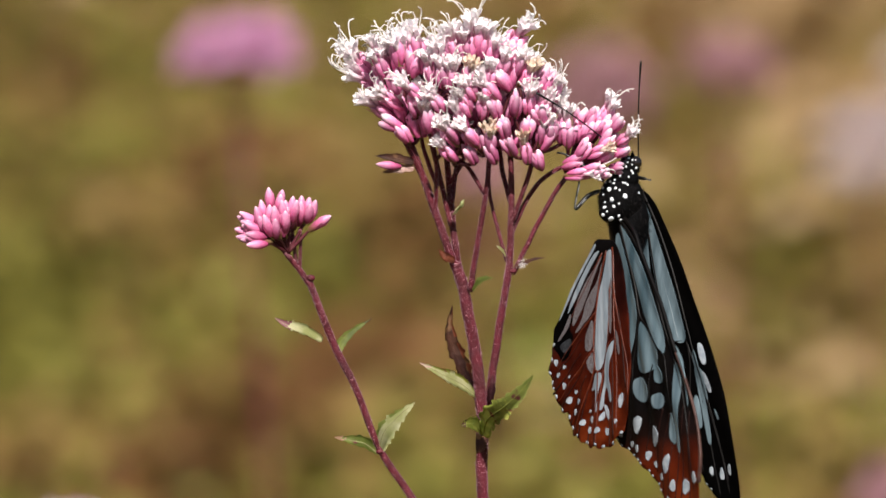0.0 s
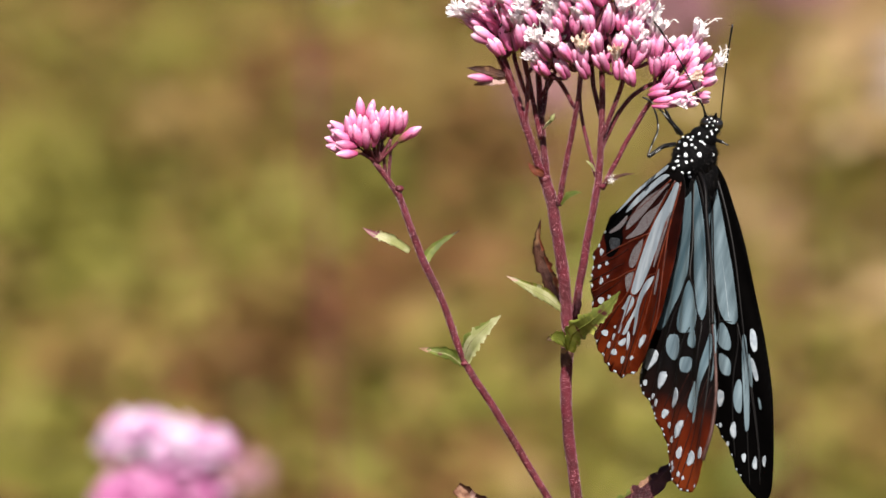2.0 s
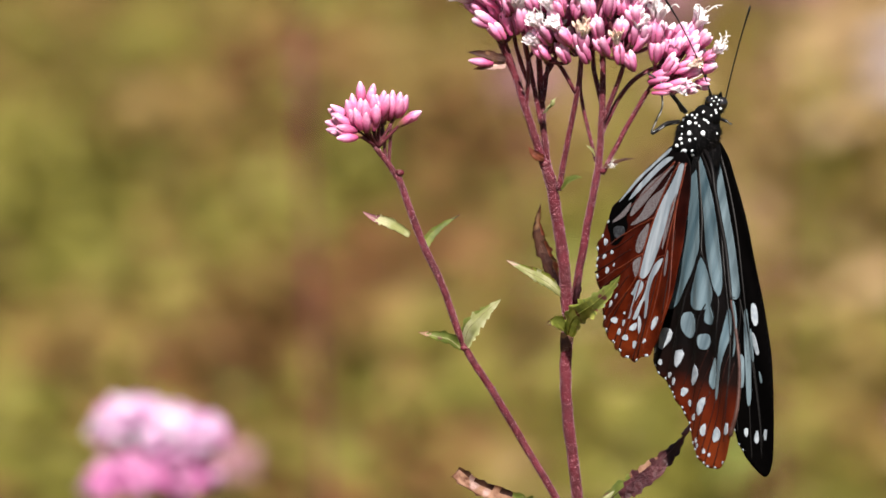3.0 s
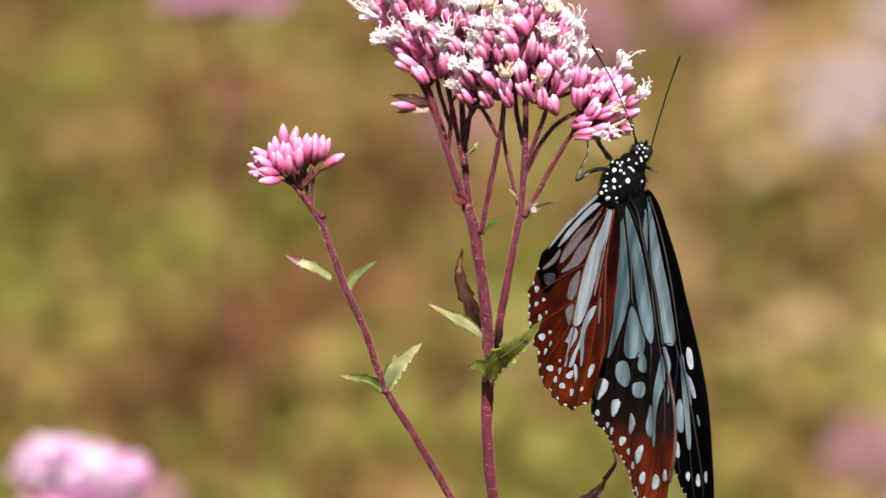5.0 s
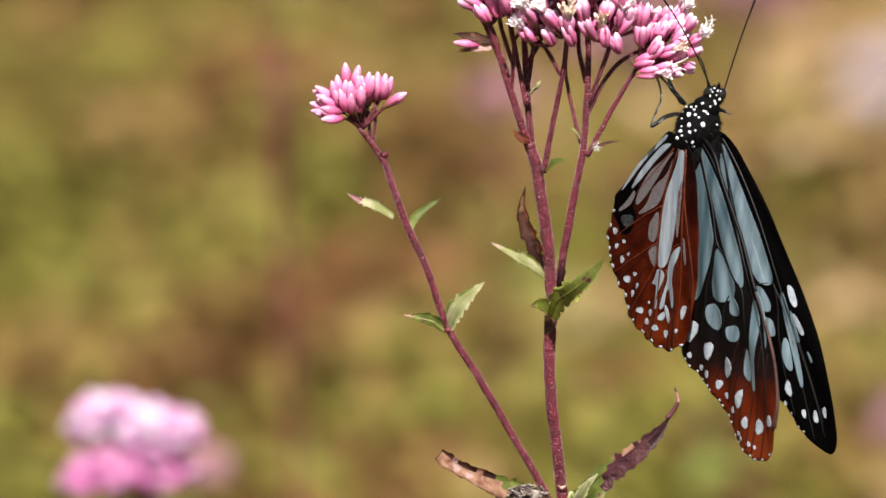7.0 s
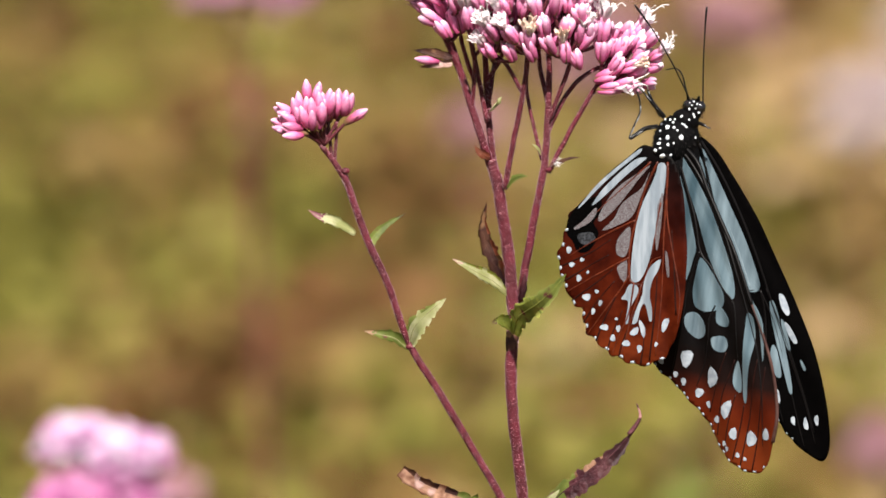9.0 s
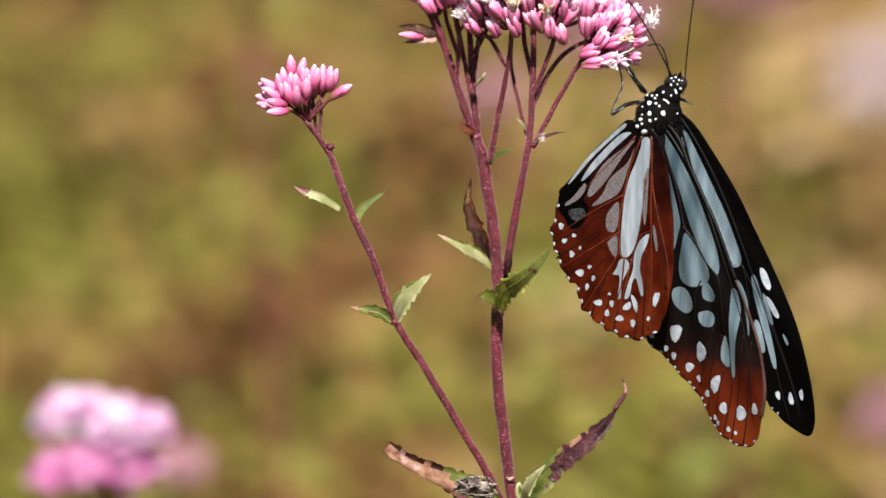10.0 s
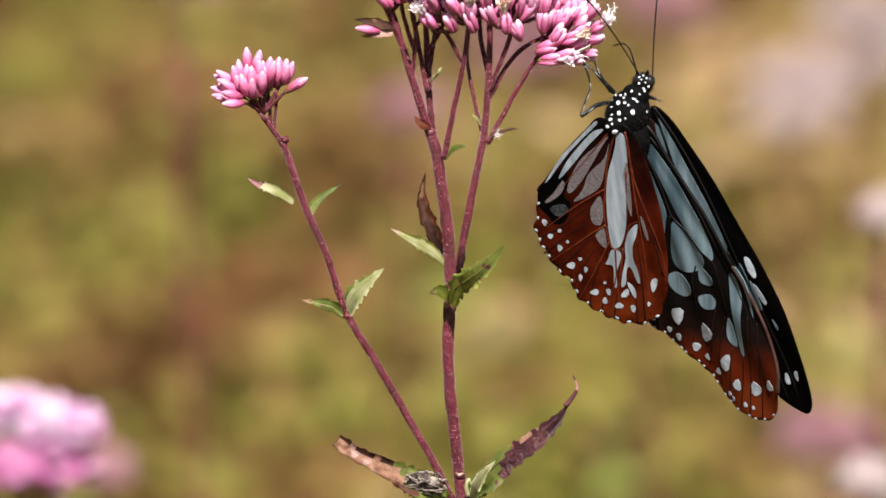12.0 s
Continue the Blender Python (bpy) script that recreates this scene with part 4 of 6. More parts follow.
FORE_EDGE = ((1219, 341), (1246, 362), (1276, 406), (1321, 477), (1360, 553), (1399, 631), (1434, 709), (1459, 790), (1471, 850), (1473, 882), (1464, 900), (1444, 892), (1417, 872), (1396, 848),
             (1379, 823), (1354, 802), (1328, 777), (1298, 761), (1272, 746), (1247, 729), (1231, 711), (1226, 690), (1219, 650), (1209, 590), (1204, 500), (1203, 430), (1209, 370))
HIND_EDGE = ((1096, 210), (1074, 228), (1035, 261), (1003, 296), (980, 321), (969, 331), (970, 347), (961, 367), (954, 392), (950, 412), (956, 437), (964, 452), (971, 478), (983, 493), (995, 503), (998, 523), (1002, 541), (1017, 553),
             (1032, 568), (1044, 580), (1062, 585), (1078, 594), (1098, 599), (1125, 593), (1142, 581), (1157, 556), (1167, 525), (1173, 485), (1177, 435), (1178, 395), (1174, 345), (1169, 295), (1157, 250), (1142, 227), (1116, 215))


def scalloped(line, amount, first, last, waves):
    """Gives an edge its shallow waves between two places on the outline."""
    out = []
    n = len(line)
    for i, p in enumerate(line):
        if first <= i <= last:
            t = (line[(i + 1) % n] - line[i - 1]).normalized()
            w = amount * math.sin((i - first) / (last - first) * waves * 2 * math.pi)
            p = p + Vector((t.y, -t.x)) * w
        out.append(p)
    return out


FORE_RIM = ((1228, 345), (1262, 371), (1291, 416), (1322, 460), (1355, 505), (1383, 550), (1408, 596), (1430, 634), (1456, 690), (1474, 748), (1482, 790), (1480, 828), (1471, 870), (1451, 890), (1421, 888),
            (1390, 874), (1367, 850), (1352, 828), (1330, 806), (1300, 784), (1266, 763), (1238, 746), (1215, 722), (1210, 680), (1206, 620), (1204, 560), (1203, 500), (1203, 430), (1209, 370))


def forewing_underside(wing, wd, ox, oy):
    """Pale cells, streaks and spots of the underside."""
    for i, cell in enumerate((((1210, 365), (1245, 426), (1268, 478), (1283, 519), (1280, 540), (1273, 574), (1265, 605), (1251, 626), (1237, 634), (1226, 600), (1220, 556), (1216, 519), (1213, 470), (1209, 410)),
                              ((1214, 352), (1252, 386), (1294, 435), (1328, 488), (1356, 540), (1368, 575), (1369, 594), (1356, 586), (1329, 556), (1303, 518), (1277, 465), (1243, 405)))):
        patch("pale_cell", wing, BLUE, cell, wd, ox, oy, 0.10 + 0.01 * i)
    for i, cell in enumerate((((1295, 534), (1315, 551), (1345, 581), (1352, 602), (1343, 617), (1320, 626), (1297, 623), (1289, 610), (1286, 588), (1290, 560)), ((1281, 638), (1297, 632), (1316, 645), (1322, 665), (1308, 677), (1292, 670), (1281, 656)),
                              ((1342, 612), (1355, 620), (1366, 632), (1363, 644), (1351, 646), (1341, 640), (1338, 624)), ((1338, 669), (1357, 663), (1367, 675), (1364, 689), (1350, 691), (1340, 683)))):
        patch("pale_cell", wing, (BLUE, PALE, BLUE, PALE)[i], cell, wd, ox, oy, 0.11 + 0.01 * i)
    for cell in (((1398, 615), (1411, 619), (1420, 654), (1418, 691), (1416, 728), (1416, 770), (1410, 764), (1406, 736), (1403, 694), (1400, 651)), ((1412, 596), (1422, 605), (1434, 628), (1438, 658), (1440, 692), (1432, 659), (1424, 623)),
                 ((1393, 701), (1401, 724), (1404, 751), (1399, 755), (1388, 745), (1385, 727), (1388, 708))):
        patch("blue_streak", wing, BLUE, cell, wd, ox, oy, 0.12)
    for x, y, rx, ry, turn in ((1241, 686, 15, 23, 12), (1292, 715, 13, 18, 6), (1346, 739, 13, 20, -3), (1381, 789, 10, 19, 12), (1400, 829, 8, 12, -5), (1434, 832, 11, 15, -4), (1464, 818, 7, 12, -5),
                               (1219, 712, 4, 6, -20), (1242, 730, 5, 6, -18), (1271, 748, 6, 6, -18), (1291, 757, 6, 8, -14)):
        spot(wing, x, y, rx, ry, turn, wd, ox, oy)
    for x, y, rx, ry, turn in ((1323, 771, 8, 9.5, 18), (1342, 788, 4, 7, -23), (1363, 811, 6, 7, 0), (1383, 850, 4, 5, -11), (1390, 858, 3, 5, -22), (1413, 865, 4, 5.4, -22), (1427, 869, 3, 4, -14)):
        spot(wing, x, y, rx, ry, turn, wd, ox, oy)
    # dark veins: the cell's rim and its forks; dark lines paint the pleats' shade out to the edge
    for line, r0 in ((((1214, 350), (1244, 410), (1272, 468), (1292, 524), (1318, 548), (1348, 580), (1372, 604), (1386, 660), (1394, 720)), 0.34), (((1291, 524), (1284, 556), (1276, 600), (1276, 640), (1268, 700), (1262, 752)), 0.28),
                     (((1334, 612), (1328, 640), (1330, 690), (1316, 760)), 0.22), (((1216, 346), (1258, 382), (1302, 434), (1338, 488), (1368, 545), (1394, 602), (1428, 680), (1450, 760), (1458, 840)), 0.36)):
        vein(wing, VEIN_BLACK, line, wd, ox, oy, r0)
    for line in (((1366, 690), (1358, 740), (1346, 800)), ((1384, 700), (1370, 770), (1366, 838)), ((1394, 760), (1388, 810), (1384, 864)), ((1412, 775), (1410, 825), (1404, 874)), ((1430, 690), (1428, 760), (1420, 882)), ((1446, 700), (1448, 780), (1442, 886))):
        vein(wing, FURROW_SHADE, line, wd, ox, oy, 0.12, 0.14)
    for line in (((1222, 360), (1262, 420), (1300, 485), (1340, 565)), ((1216, 400), (1238, 480), (1246, 560), (1242, 622))):
        vein(wing, FOLD, line, wd, ox, oy, 0.08, 0.12)
    vein(wing, COSTA, FORE_RIM[6:12], wd, ox, oy, 0.24, 0.36)
    vein(wing, VEIN_BLACK, FORE_RIM[:7], wd, ox, oy, 0.40, 0.32)


def forewing_upper(wing, wd, ox, oy):
    """Pale cells and white spots of the black upper side."""
    for cell in (((1213, 385), (1222, 375), (1234, 400), (1250, 478), (1261, 530), (1257, 600), (1252, 630), (1231, 634), (1217, 545), (1209, 455)),
                 ((1226, 362), (1250, 400), (1285, 468), (1311, 520), (1335, 580), (1339, 600), (1331, 609), (1311, 600), (1285, 558), (1266, 508), (1245, 436)),
                 ((1265, 544), (1279, 568), (1299, 612), (1301, 635), (1282, 630), (1266, 612)),
                 ((1269, 638), (1286, 640), (1301, 656), (1305, 681), (1286, 679), (1272, 668))):
        patch("pale_cell", wing, PALE, cell, wd, ox, oy, 0.10 + 0.006 * (cell[0][0] % 7))
    for cell in (((1310, 612), (1323, 616), (1338, 640), (1338, 655), (1321, 652), (1309, 640)), ((1321, 665), (1341, 668), (1349, 681), (1350, 698), (1330, 693)),
                 ((1357, 624), (1367, 628), (1385, 690), (1405, 772), (1401, 782), (1385, 732), (1365, 666)), ((1378, 652), (1386, 664), (1397, 704), (1392, 704), (1383, 680)),
                 ((1367, 700), (1376, 710), (1386, 752), (1379, 756), (1370, 742), (1365, 722)), ((1414, 722), (1419, 726), (1425, 738), (1421, 740))):
        patch("pale_cell", wing, PALE, cell, wd, ox, oy, 0.10 + 0.006 * (cell[0][0] % 7))
    patch("white_spot", wing, WHITE, ((1371, 608), (1381, 613), (1391, 638), (1387, 645), (1377, 632)), wd, ox, oy, 0.12)
    patch("white_spot", wing, WHITE, ((1384, 658), (1392, 662), (1407, 688), (1403, 694), (1392, 679)), wd, ox, oy, 0.13)
    for x, y, rx, ry, turn in ((1242, 680, 11, 17, -12), (1293, 713, 9, 14, -22), (1341, 740, 9, 17, -12), (1381, 789, 6.5, 16, -14), (1411, 831, 4, 9, -14), (1432, 836, 4.5, 13, -12), (1449, 827, 4, 11, -8),
                               (1257, 721, 4, 5, 0), (1285, 742, 4, 5, -30), (1304, 753, 5, 6, -30), (1332, 770, 4, 7, -20), (1352, 787, 3, 5, -20), (1375, 815, 3, 5, -20)):
        spot(wing, x, y, rx, ry, turn, wd, ox, oy)
    for line, r0 in ((((1219, 343), (1258, 400), (1300, 478), (1338, 565), (1378, 670), (1425, 790), (1450, 870)), 0.34),
                     (((1221, 350), (1248, 438), (1270, 512), (1288, 562), (1307, 608), (1315, 655), (1318, 700), (1330, 765)), 0.26),
                     (((1266, 512), (1262, 580), (1262, 640), (1268, 700), (1272, 735)), 0.22), (((1300, 635), (1310, 680), (1320, 720)), 0.16),
                     (((1340, 604), (1350, 640), (1358, 700), (1375, 770), (1395, 835)), 0.2), (((1340, 604), (1368, 662), (1392, 740), (1415, 820), (1432, 875)), 0.2),
                     (((1350, 600), (1385, 680), (1420, 770), (1447, 850)), 0.2), (((1309, 608), (1325, 606), (1340, 604)), 0.2)):
        vein(wing, VEIN_BLACK, line, wd, ox, oy, r0)
    # fine folds that show through the cells
    for line in (((1222, 390), (1228, 470), (1234, 560), (1240, 628)), ((1234, 385), (1266, 460), (1298, 535), (1324, 602)), ((1272, 566), (1282, 600), (1288, 632))):
        vein(wing, FOLD, line, wd, ox, oy, 0.10, 0.14)


def forewing(name, parent, under_front):
    """One forewing in its own flat space, hinge at the origin. under_front: the chestnut-tipped underside is its front skin."""
    ox, oy, wd = 1219, 343, FORE_WIDE
    if under_front:
        rim = FORE_RIM
    else:
        rim = [(x + 5 * math.sin(math.pi * (i / 9.0) ** 0.8), y - 1.75 * math.sin(math.pi * i / 9.0)) if 0 < i < 9 else (x, y) for i, (x, y) in enumerate(FORE_EDGE)]
    edge = scalloped(closed_line([((x - ox) * 0.1 * wd, (oy - y) * 0.1) for x, y in rim], 4), 0.14, 12 * 4, 22 * 4, 10)
    bm = bmesh.new()
    add_sheet(bm, divided(edge, 0.6), (0.04, -0.04), 0.7, (0, 1) if under_front else (1, 0))
    bmesh.ops.recalc_face_normals(bm, faces=bm.faces[:])
    wing = part(name, bm, [FORE_UNDER, BLACK], parent)
    (forewing_underside if under_front else forewing_upper)(wing, wd, ox, oy)
    bm = bmesh.new()
    margin_dots(bm, edge, 12 * 4, 22 * 4 - 2, 2.0, 0.24 if under_front else 0.18, -0.22)
    tagged(part("edge_dots", bm, WHITE, wing, "row of tiny white dots"), kind="stuff")
    return wing


def hindwing_underside(wing, wd, ox, oy):
    """Silvery cells, white spots and red veins of the chestnut underside."""
    patch("scent_patch", wing, BLACK, ((1022, 302), (1025, 328), (1012, 348), (1022, 367), (1006, 397), (985, 399), (976, 380), (964, 364), (971, 333), (993, 311)), wd, ox, oy, 0.07)
    for cell in (((1125, 242), (1138, 247), (1135, 295), (1127, 335), (1119, 376), (1114, 406), (1104, 435), (1093, 451), (1082, 449), (1080, 426), (1083, 386), (1089, 345), (1099, 310), (1110, 286), (1120, 260)),
                 ((1078, 456), (1091, 458), (1093, 471), (1081, 497), (1077, 524), (1072, 522), (1076, 497), (1075, 484), (1063, 482), (1070, 472)),
                 ((1132, 411), (1127, 432), (1118, 450), (1114, 475), (1118, 495), (1119, 518), (1114, 519), (1106, 491), (1098, 496), (1092, 521), (1084, 525), (1090, 501), (1100, 474), (1103, 451), (1114, 425))):
        patch("pale_cell", wing, SILVER, cell, wd, ox, oy)
    patch("pale_streak", wing, SILVER, ((1103, 232), (1084, 235), (1057, 258), (1029, 286), (1010, 314), (1015, 314), (1040, 291), (1067, 264), (1094, 241)), wd, ox, oy)
    patch("pale_rim", wing, SILVER, ((1090, 217), (1057, 244), (1019, 278), (987, 318), (991, 318), (1024, 282), (1060, 249), (1092, 223)), wd, ox, oy, 0.12)
    patch("charcoal_patch", wing, CHARCOAL, ((986, 368), (1010, 365), (1016, 376), (1001, 387), (988, 382)), wd, ox, oy)
    for cell in (((1110, 245), (1077, 267), (1050, 288), (1028, 321), (1020, 341), (1027, 344), (1049, 324), (1071, 296), (1094, 265)),
                 ((1109, 258), (1096, 285), (1076, 301), (1060, 316), (1048, 340), (1028, 361), (1053, 353), (1080, 336), (1095, 300)),
                 ((1015, 321), (996, 342), (979, 356), (982, 360), (1006, 347), (1017, 331)), ((1125, 315), (1134, 295), (1131, 355), (1125, 396), (1122, 376), (1122, 345))):
        patch("grey_cell", wing, GREY, cell, wd, ox, oy, 0.11)
    for cell in (((1076, 354), (1061, 368), (1054, 381), (1054, 402), (1067, 408), (1074, 396), (1078, 371)), ((1059, 422), (1072, 414), (1073, 436), (1070, 452), (1062, 445), (1056, 428)), ((1140, 397), (1145, 405), (1148, 435), (1146, 443), (1142, 430))):
        patch("grey_cell", wing, GREY, cell, wd, ox, oy, 0.11)
    for x, y, rx, ry, turn in ((970, 396, 5, 7, 0), (976, 422, 6, 5, -15), (994, 413, 4, 4, 0), (988, 446, 5, 7, 0), (1004, 435, 3, 3.5, 0), (1003, 479, 8, 7, 0), (1020, 469, 4, 4, 0), (1027, 489, 4, 6, 15), (1014, 504, 4, 7, 10)):
        spot(wing, x, y, rx, ry, turn, wd, ox, oy)
    for x, y, rx, ry, turn in ((1035, 532, 8, 6, 0), (1059, 534, 5, 7, 0), (1055, 517, 3, 3, 0), (1049, 551, 5, 7, 0), (1074, 560, 8, 6, 0), (1088, 539, 6, 10, 40), (1101, 534, 5, 18, -15), (1096, 569, 5, 8, 0), (1141, 526, 6, 15, 18), (1127, 561, 3, 5, 15)):
        spot(wing, x, y, rx, ry, turn, wd, ox, oy)
    for line in (((1123, 239), (1101, 290), (1087, 345), (1079, 379), (1076, 409), (1078, 444), (1084, 453), (1098, 455), (1108, 436), (1117, 414), (1133, 406)),
                 ((1141, 249), (1140, 289), (1137, 355), (1136, 415), (1133, 496), (1126, 581)), ((1140, 239), (1141, 329), (1154, 405), (1162, 445), (1167, 485), (1164, 526)),
                 ((1086, 343), (1048, 361), (1010, 382), (971, 406)), ((1076, 409), (1042, 427), (1000, 451), (968, 469))):
        vein(wing, VEIN_RED, line, wd, ox, oy, 0.24, 0.10)
    for line in (((1077, 441), (1050, 482), (1020, 524), (1004, 544)), ((1086, 454), (1078, 507), (1060, 548), (1049, 577)), ((1099, 455), (1083, 512), (1070, 563), (1065, 587)), ((1111, 239), (1068, 281), (1034, 312), (1015, 332)),
                 ((1130, 311), (1123, 359), (1116, 406))):
        vein(wing, VEIN_RED, line, wd, ox, oy, 0.20, 0.10)
    # dark lines that paint the shade in the furrows between the veins
    for line in (((1044, 377), (1007, 401), (959, 424)), ((1041, 404), (1001, 427), (960, 453)), ((1048, 430), (1012, 459), (976, 486)), ((1052, 450), (1019, 489), (997, 524)), ((1057, 472), (1035, 518), (1021, 556)),
                 ((1066, 502), (1048, 543), (1039, 572)), ((1077, 532), (1066, 563), (1061, 585)), ((1105, 526), (1103, 562), (1098, 596)), ((1126, 440), (1124, 500), (1115, 590)), ((1150, 359), (1156, 429), (1161, 509))):
        vein(wing, FURROW_SHADE, line, wd, ox, oy, 0.10, 0.18)


def hindwing_upper(wing, wd, ox, oy):
    """The dark upper side with its few clear cells."""
    for cell in (((1126, 280), (1101, 296), (1050, 340), (1012, 378), (995, 418), (991, 448), (1010, 461), (1034, 443), (1064, 423), (1089, 421), (1108, 388), (1120, 338)),
                 ((1019, 468), (1043, 445), (1071, 435), (1076, 453), (1051, 483), (1031, 498), (1021, 508), (1012, 488)),
                 ((1095, 425), (1113, 423), (1114, 458), (1105, 473), (1095, 453)),
                 ((994, 468), (1005, 478), (1002, 493), (995, 483))):
        patch("pale_cell", wing, PALE, cell, wd, ox, oy)
    for line in (((1131, 269), (1128, 338), (1115, 388), (1093, 422), (1066, 429), (1038, 443), (1009, 468), (983, 453), (984, 418), (1003, 376), (1047, 332), (1119, 274)),
                 ((1083, 430), (1087, 458), (1062, 493), (1038, 548)),
                 ((1093, 422), (1121, 468), (1118, 548)),
                 ((1007, 468), (992, 508), (987, 538))):
        vein(wing, DARK_CHESTNUT, line, wd, ox, oy, 0.30, 0.16)
    for line in (((1104, 308), (1079, 358), (1063, 416)), ((1079, 323), (1039, 378), (1010, 453))):
        vein(wing, FOLD, line, wd, ox, oy, 0.10, 0.12)


def hindwing(name, parent, under_front):
    """One hindwing in its own flat space, hinge at the origin."""
    ox, oy, wd = 1110, 230, HIND_WIDE
    edge = scalloped(closed_line([((x - ox) * 0.1 * wd, (oy - y) * 0.1) for x, y in HIND_EDGE], 4), 0.26, 5 * 4, 25 * 4, 13)
    bm = bmesh.new()
    add_sheet(bm, divided(edge, 0.6), (0.04, -0.04), 0.7, (0, 1) if under_front else (1, 0))
    bmesh.ops.recalc_face_normals(bm, faces=bm.faces[:])
    wing = part(name, bm, [HIND_UNDER, DARK_CHESTNUT], parent)
    if under_front:
        hindwing_underside(wing, wd, ox, oy)
        bm = bmesh.new()
        margin_dots(bm, edge, 6 * 4, 24 * 4, 3.0, 0.32, 0.20)
        tagged(part("edge_dots", bm, WHITE, wing, "small white dots along the scalloped edge"), kind="stuff")
    else:
        hindwing_upper(wing, wd, ox, oy)
    return wing


FORE_UNDER = gradient(material("forewing_underside", (1, 1, 1), 0.55, 0.05, second=(0.72, 0.62, 0.56), scale=180, bump=0.3, bump_scale=6000, bump_dist=0.00005),
                      1, -0.0345, -0.0485, ((0.0, (0.004, 0.0032, 0.0032)), (0.35, (0.0096, 0.004, 0.0032)), (0.75, (0.084, 0.0112, 0.0028)), (1.0, (0.124, 0.0208, 0.0048))), 0.25, 120)
HIND_UNDER = gradient(material("hindwing_underside", (1, 1, 1), 0.5, 0.04, second=(0.42, 0.33, 0.28), scale=230, bump=0.4, bump_scale=6000, bump_dist=0.00006),
                      1, -0.001, -0.037, ((0.0, (0.0032, 0.0024, 0.0024)), (0.22, (0.0192, 0.0028, 0.0016)), (0.42, (0.044, 0.0052, 0.0016)), (0.8, (0.0704, 0.0092, 0.002)), (1.0, (0.124, 0.0208, 0.0048))), 0.2, 120)
# shade of the wing's pleats, put in as a dark colour
FURROW_SHADE = material("furrow_shade", (0.0176, 0.004, 0.0024), 0.5, 0.1, second=(0.0096, 0.0024, 0.0016), scale=700)
FOLD = material("wing_fold", (0.24, 0.288, 0.32), 0.4, 0.3, second=(0.16, 0.2, 0.224), scale=900)
COSTA = material("brown_wing_rim", (0.088, 0.044, 0.036), 0.45, 0.2, second=(0.04, 0.016, 0.0128), scale=400)


LEG_STRIPE = material("pale_leg_scales", (0.30, 0.30, 0.30), 0.5, 0.4, second=(0.03, 0.03, 0.03), scale=900)


def build_butterfly():
    """Body space: x to the right, y towards the head, z towards the near flank; origin on the near side of the thorax."""
    rnd = random.Random(11)
    fly = new("butterfly")
    tagged(fly, "chestnut and black butterfly with pale blue cells clinging to blossom", "butterfly")
    thorax_c, thorax_r = Vector((-0.45, 0.1, -4.2)), Vector((3.95, 4.8, 4.4))
    head_c, head_r = Vector((2.5, 5.5, -3.4)), Vector((1.85, 1.9, 2.0))
    tilt = Matrix.Rotation(radians(-24), 4, "Z")
    bm = bmesh.new()
    ball(bm, thorax_c * MM, thorax_r * MM, tilt, 24, 16)
    ball(bm, Vector((0.0, -3.6, -5.0)) * MM, Vector((3.7, 5.4, 3.6)) * MM, Matrix.Rotation(radians(-8), 4, "Z"), 20, 14)
    for v in bm.verts:
        v.co += v.co.normalized() * 0.15 * MM * noise.noise(v.co * 900)
    thorax = part("thorax", bm, FUR, fly)
    bm = bmesh.new()
    ball(bm, head_c * MM, head_r * MM, tilt, 20, 12)
    skull = part("head", bm, FUR, fly)
    bm = bmesh.new()
    ball(bm, Vector((1.2, 3.6, -3.2)) * MM, (2.5 * MM, 2.0 * MM, 2.6 * MM), tilt, 18, 10)
    part("collar", bm, FUR, fly)
    for s in (-1, 1):
        bm = bmesh.new()
        ball(bm, (head_c + Vector((0.9 * s + 0.35, 0.6 - 0.2 * s, 0.9))) * MM, (1.05 * MM, 1.15 * MM, 0.95 * MM), None, 16, 10)
        part("eye", bm, EYE, skull, "glossy black compound eye")
        bm = bmesh.new()
        p = head_c + Vector((0.1 + 0.8 * s, 1.5, 0.6))
        tube(bm, [x * MM for x in smooth_line([p, p + Vector((0.1 * s, 0.5, 0.5)), p + Vector((0.2 * s, 0.9, 0.5))], 4)], lambda t: (0.42 - 0.26 * t) * MM, 7)
        part("palp", bm, FUR, skull)
    bm = bmesh.new()
    axis = smooth_line([Vector((-1.2, -2.0, -4.6)), Vector((-2.4, -10, -6.4)), Vector((-3.2, -18, -8.6)), Vector((-3.6, -25, -10.2))], 8)
    tube(bm, [p * MM for p in axis], lambda t: (2.0 + 0.5 * math.sin(math.pi * t) - 1.2 * t ** 4 + 0.12 * math.cos(t * 50)) * MM, 14)
    part("abdomen", bm, CHITIN, fly)
    # white dots on thorax and head
    def on(c, r, u, v):
        """A place on the near half of an ellipsoid."""
        k = max(0.0, 1 - u * u - v * v)
        return Vector((c.x + u * r.x, c.y + v * r.y, c.z + math.sqrt(k) * r.z)), Vector((u / r.x, v / r.y, math.sqrt(k) / r.z)).normalized()
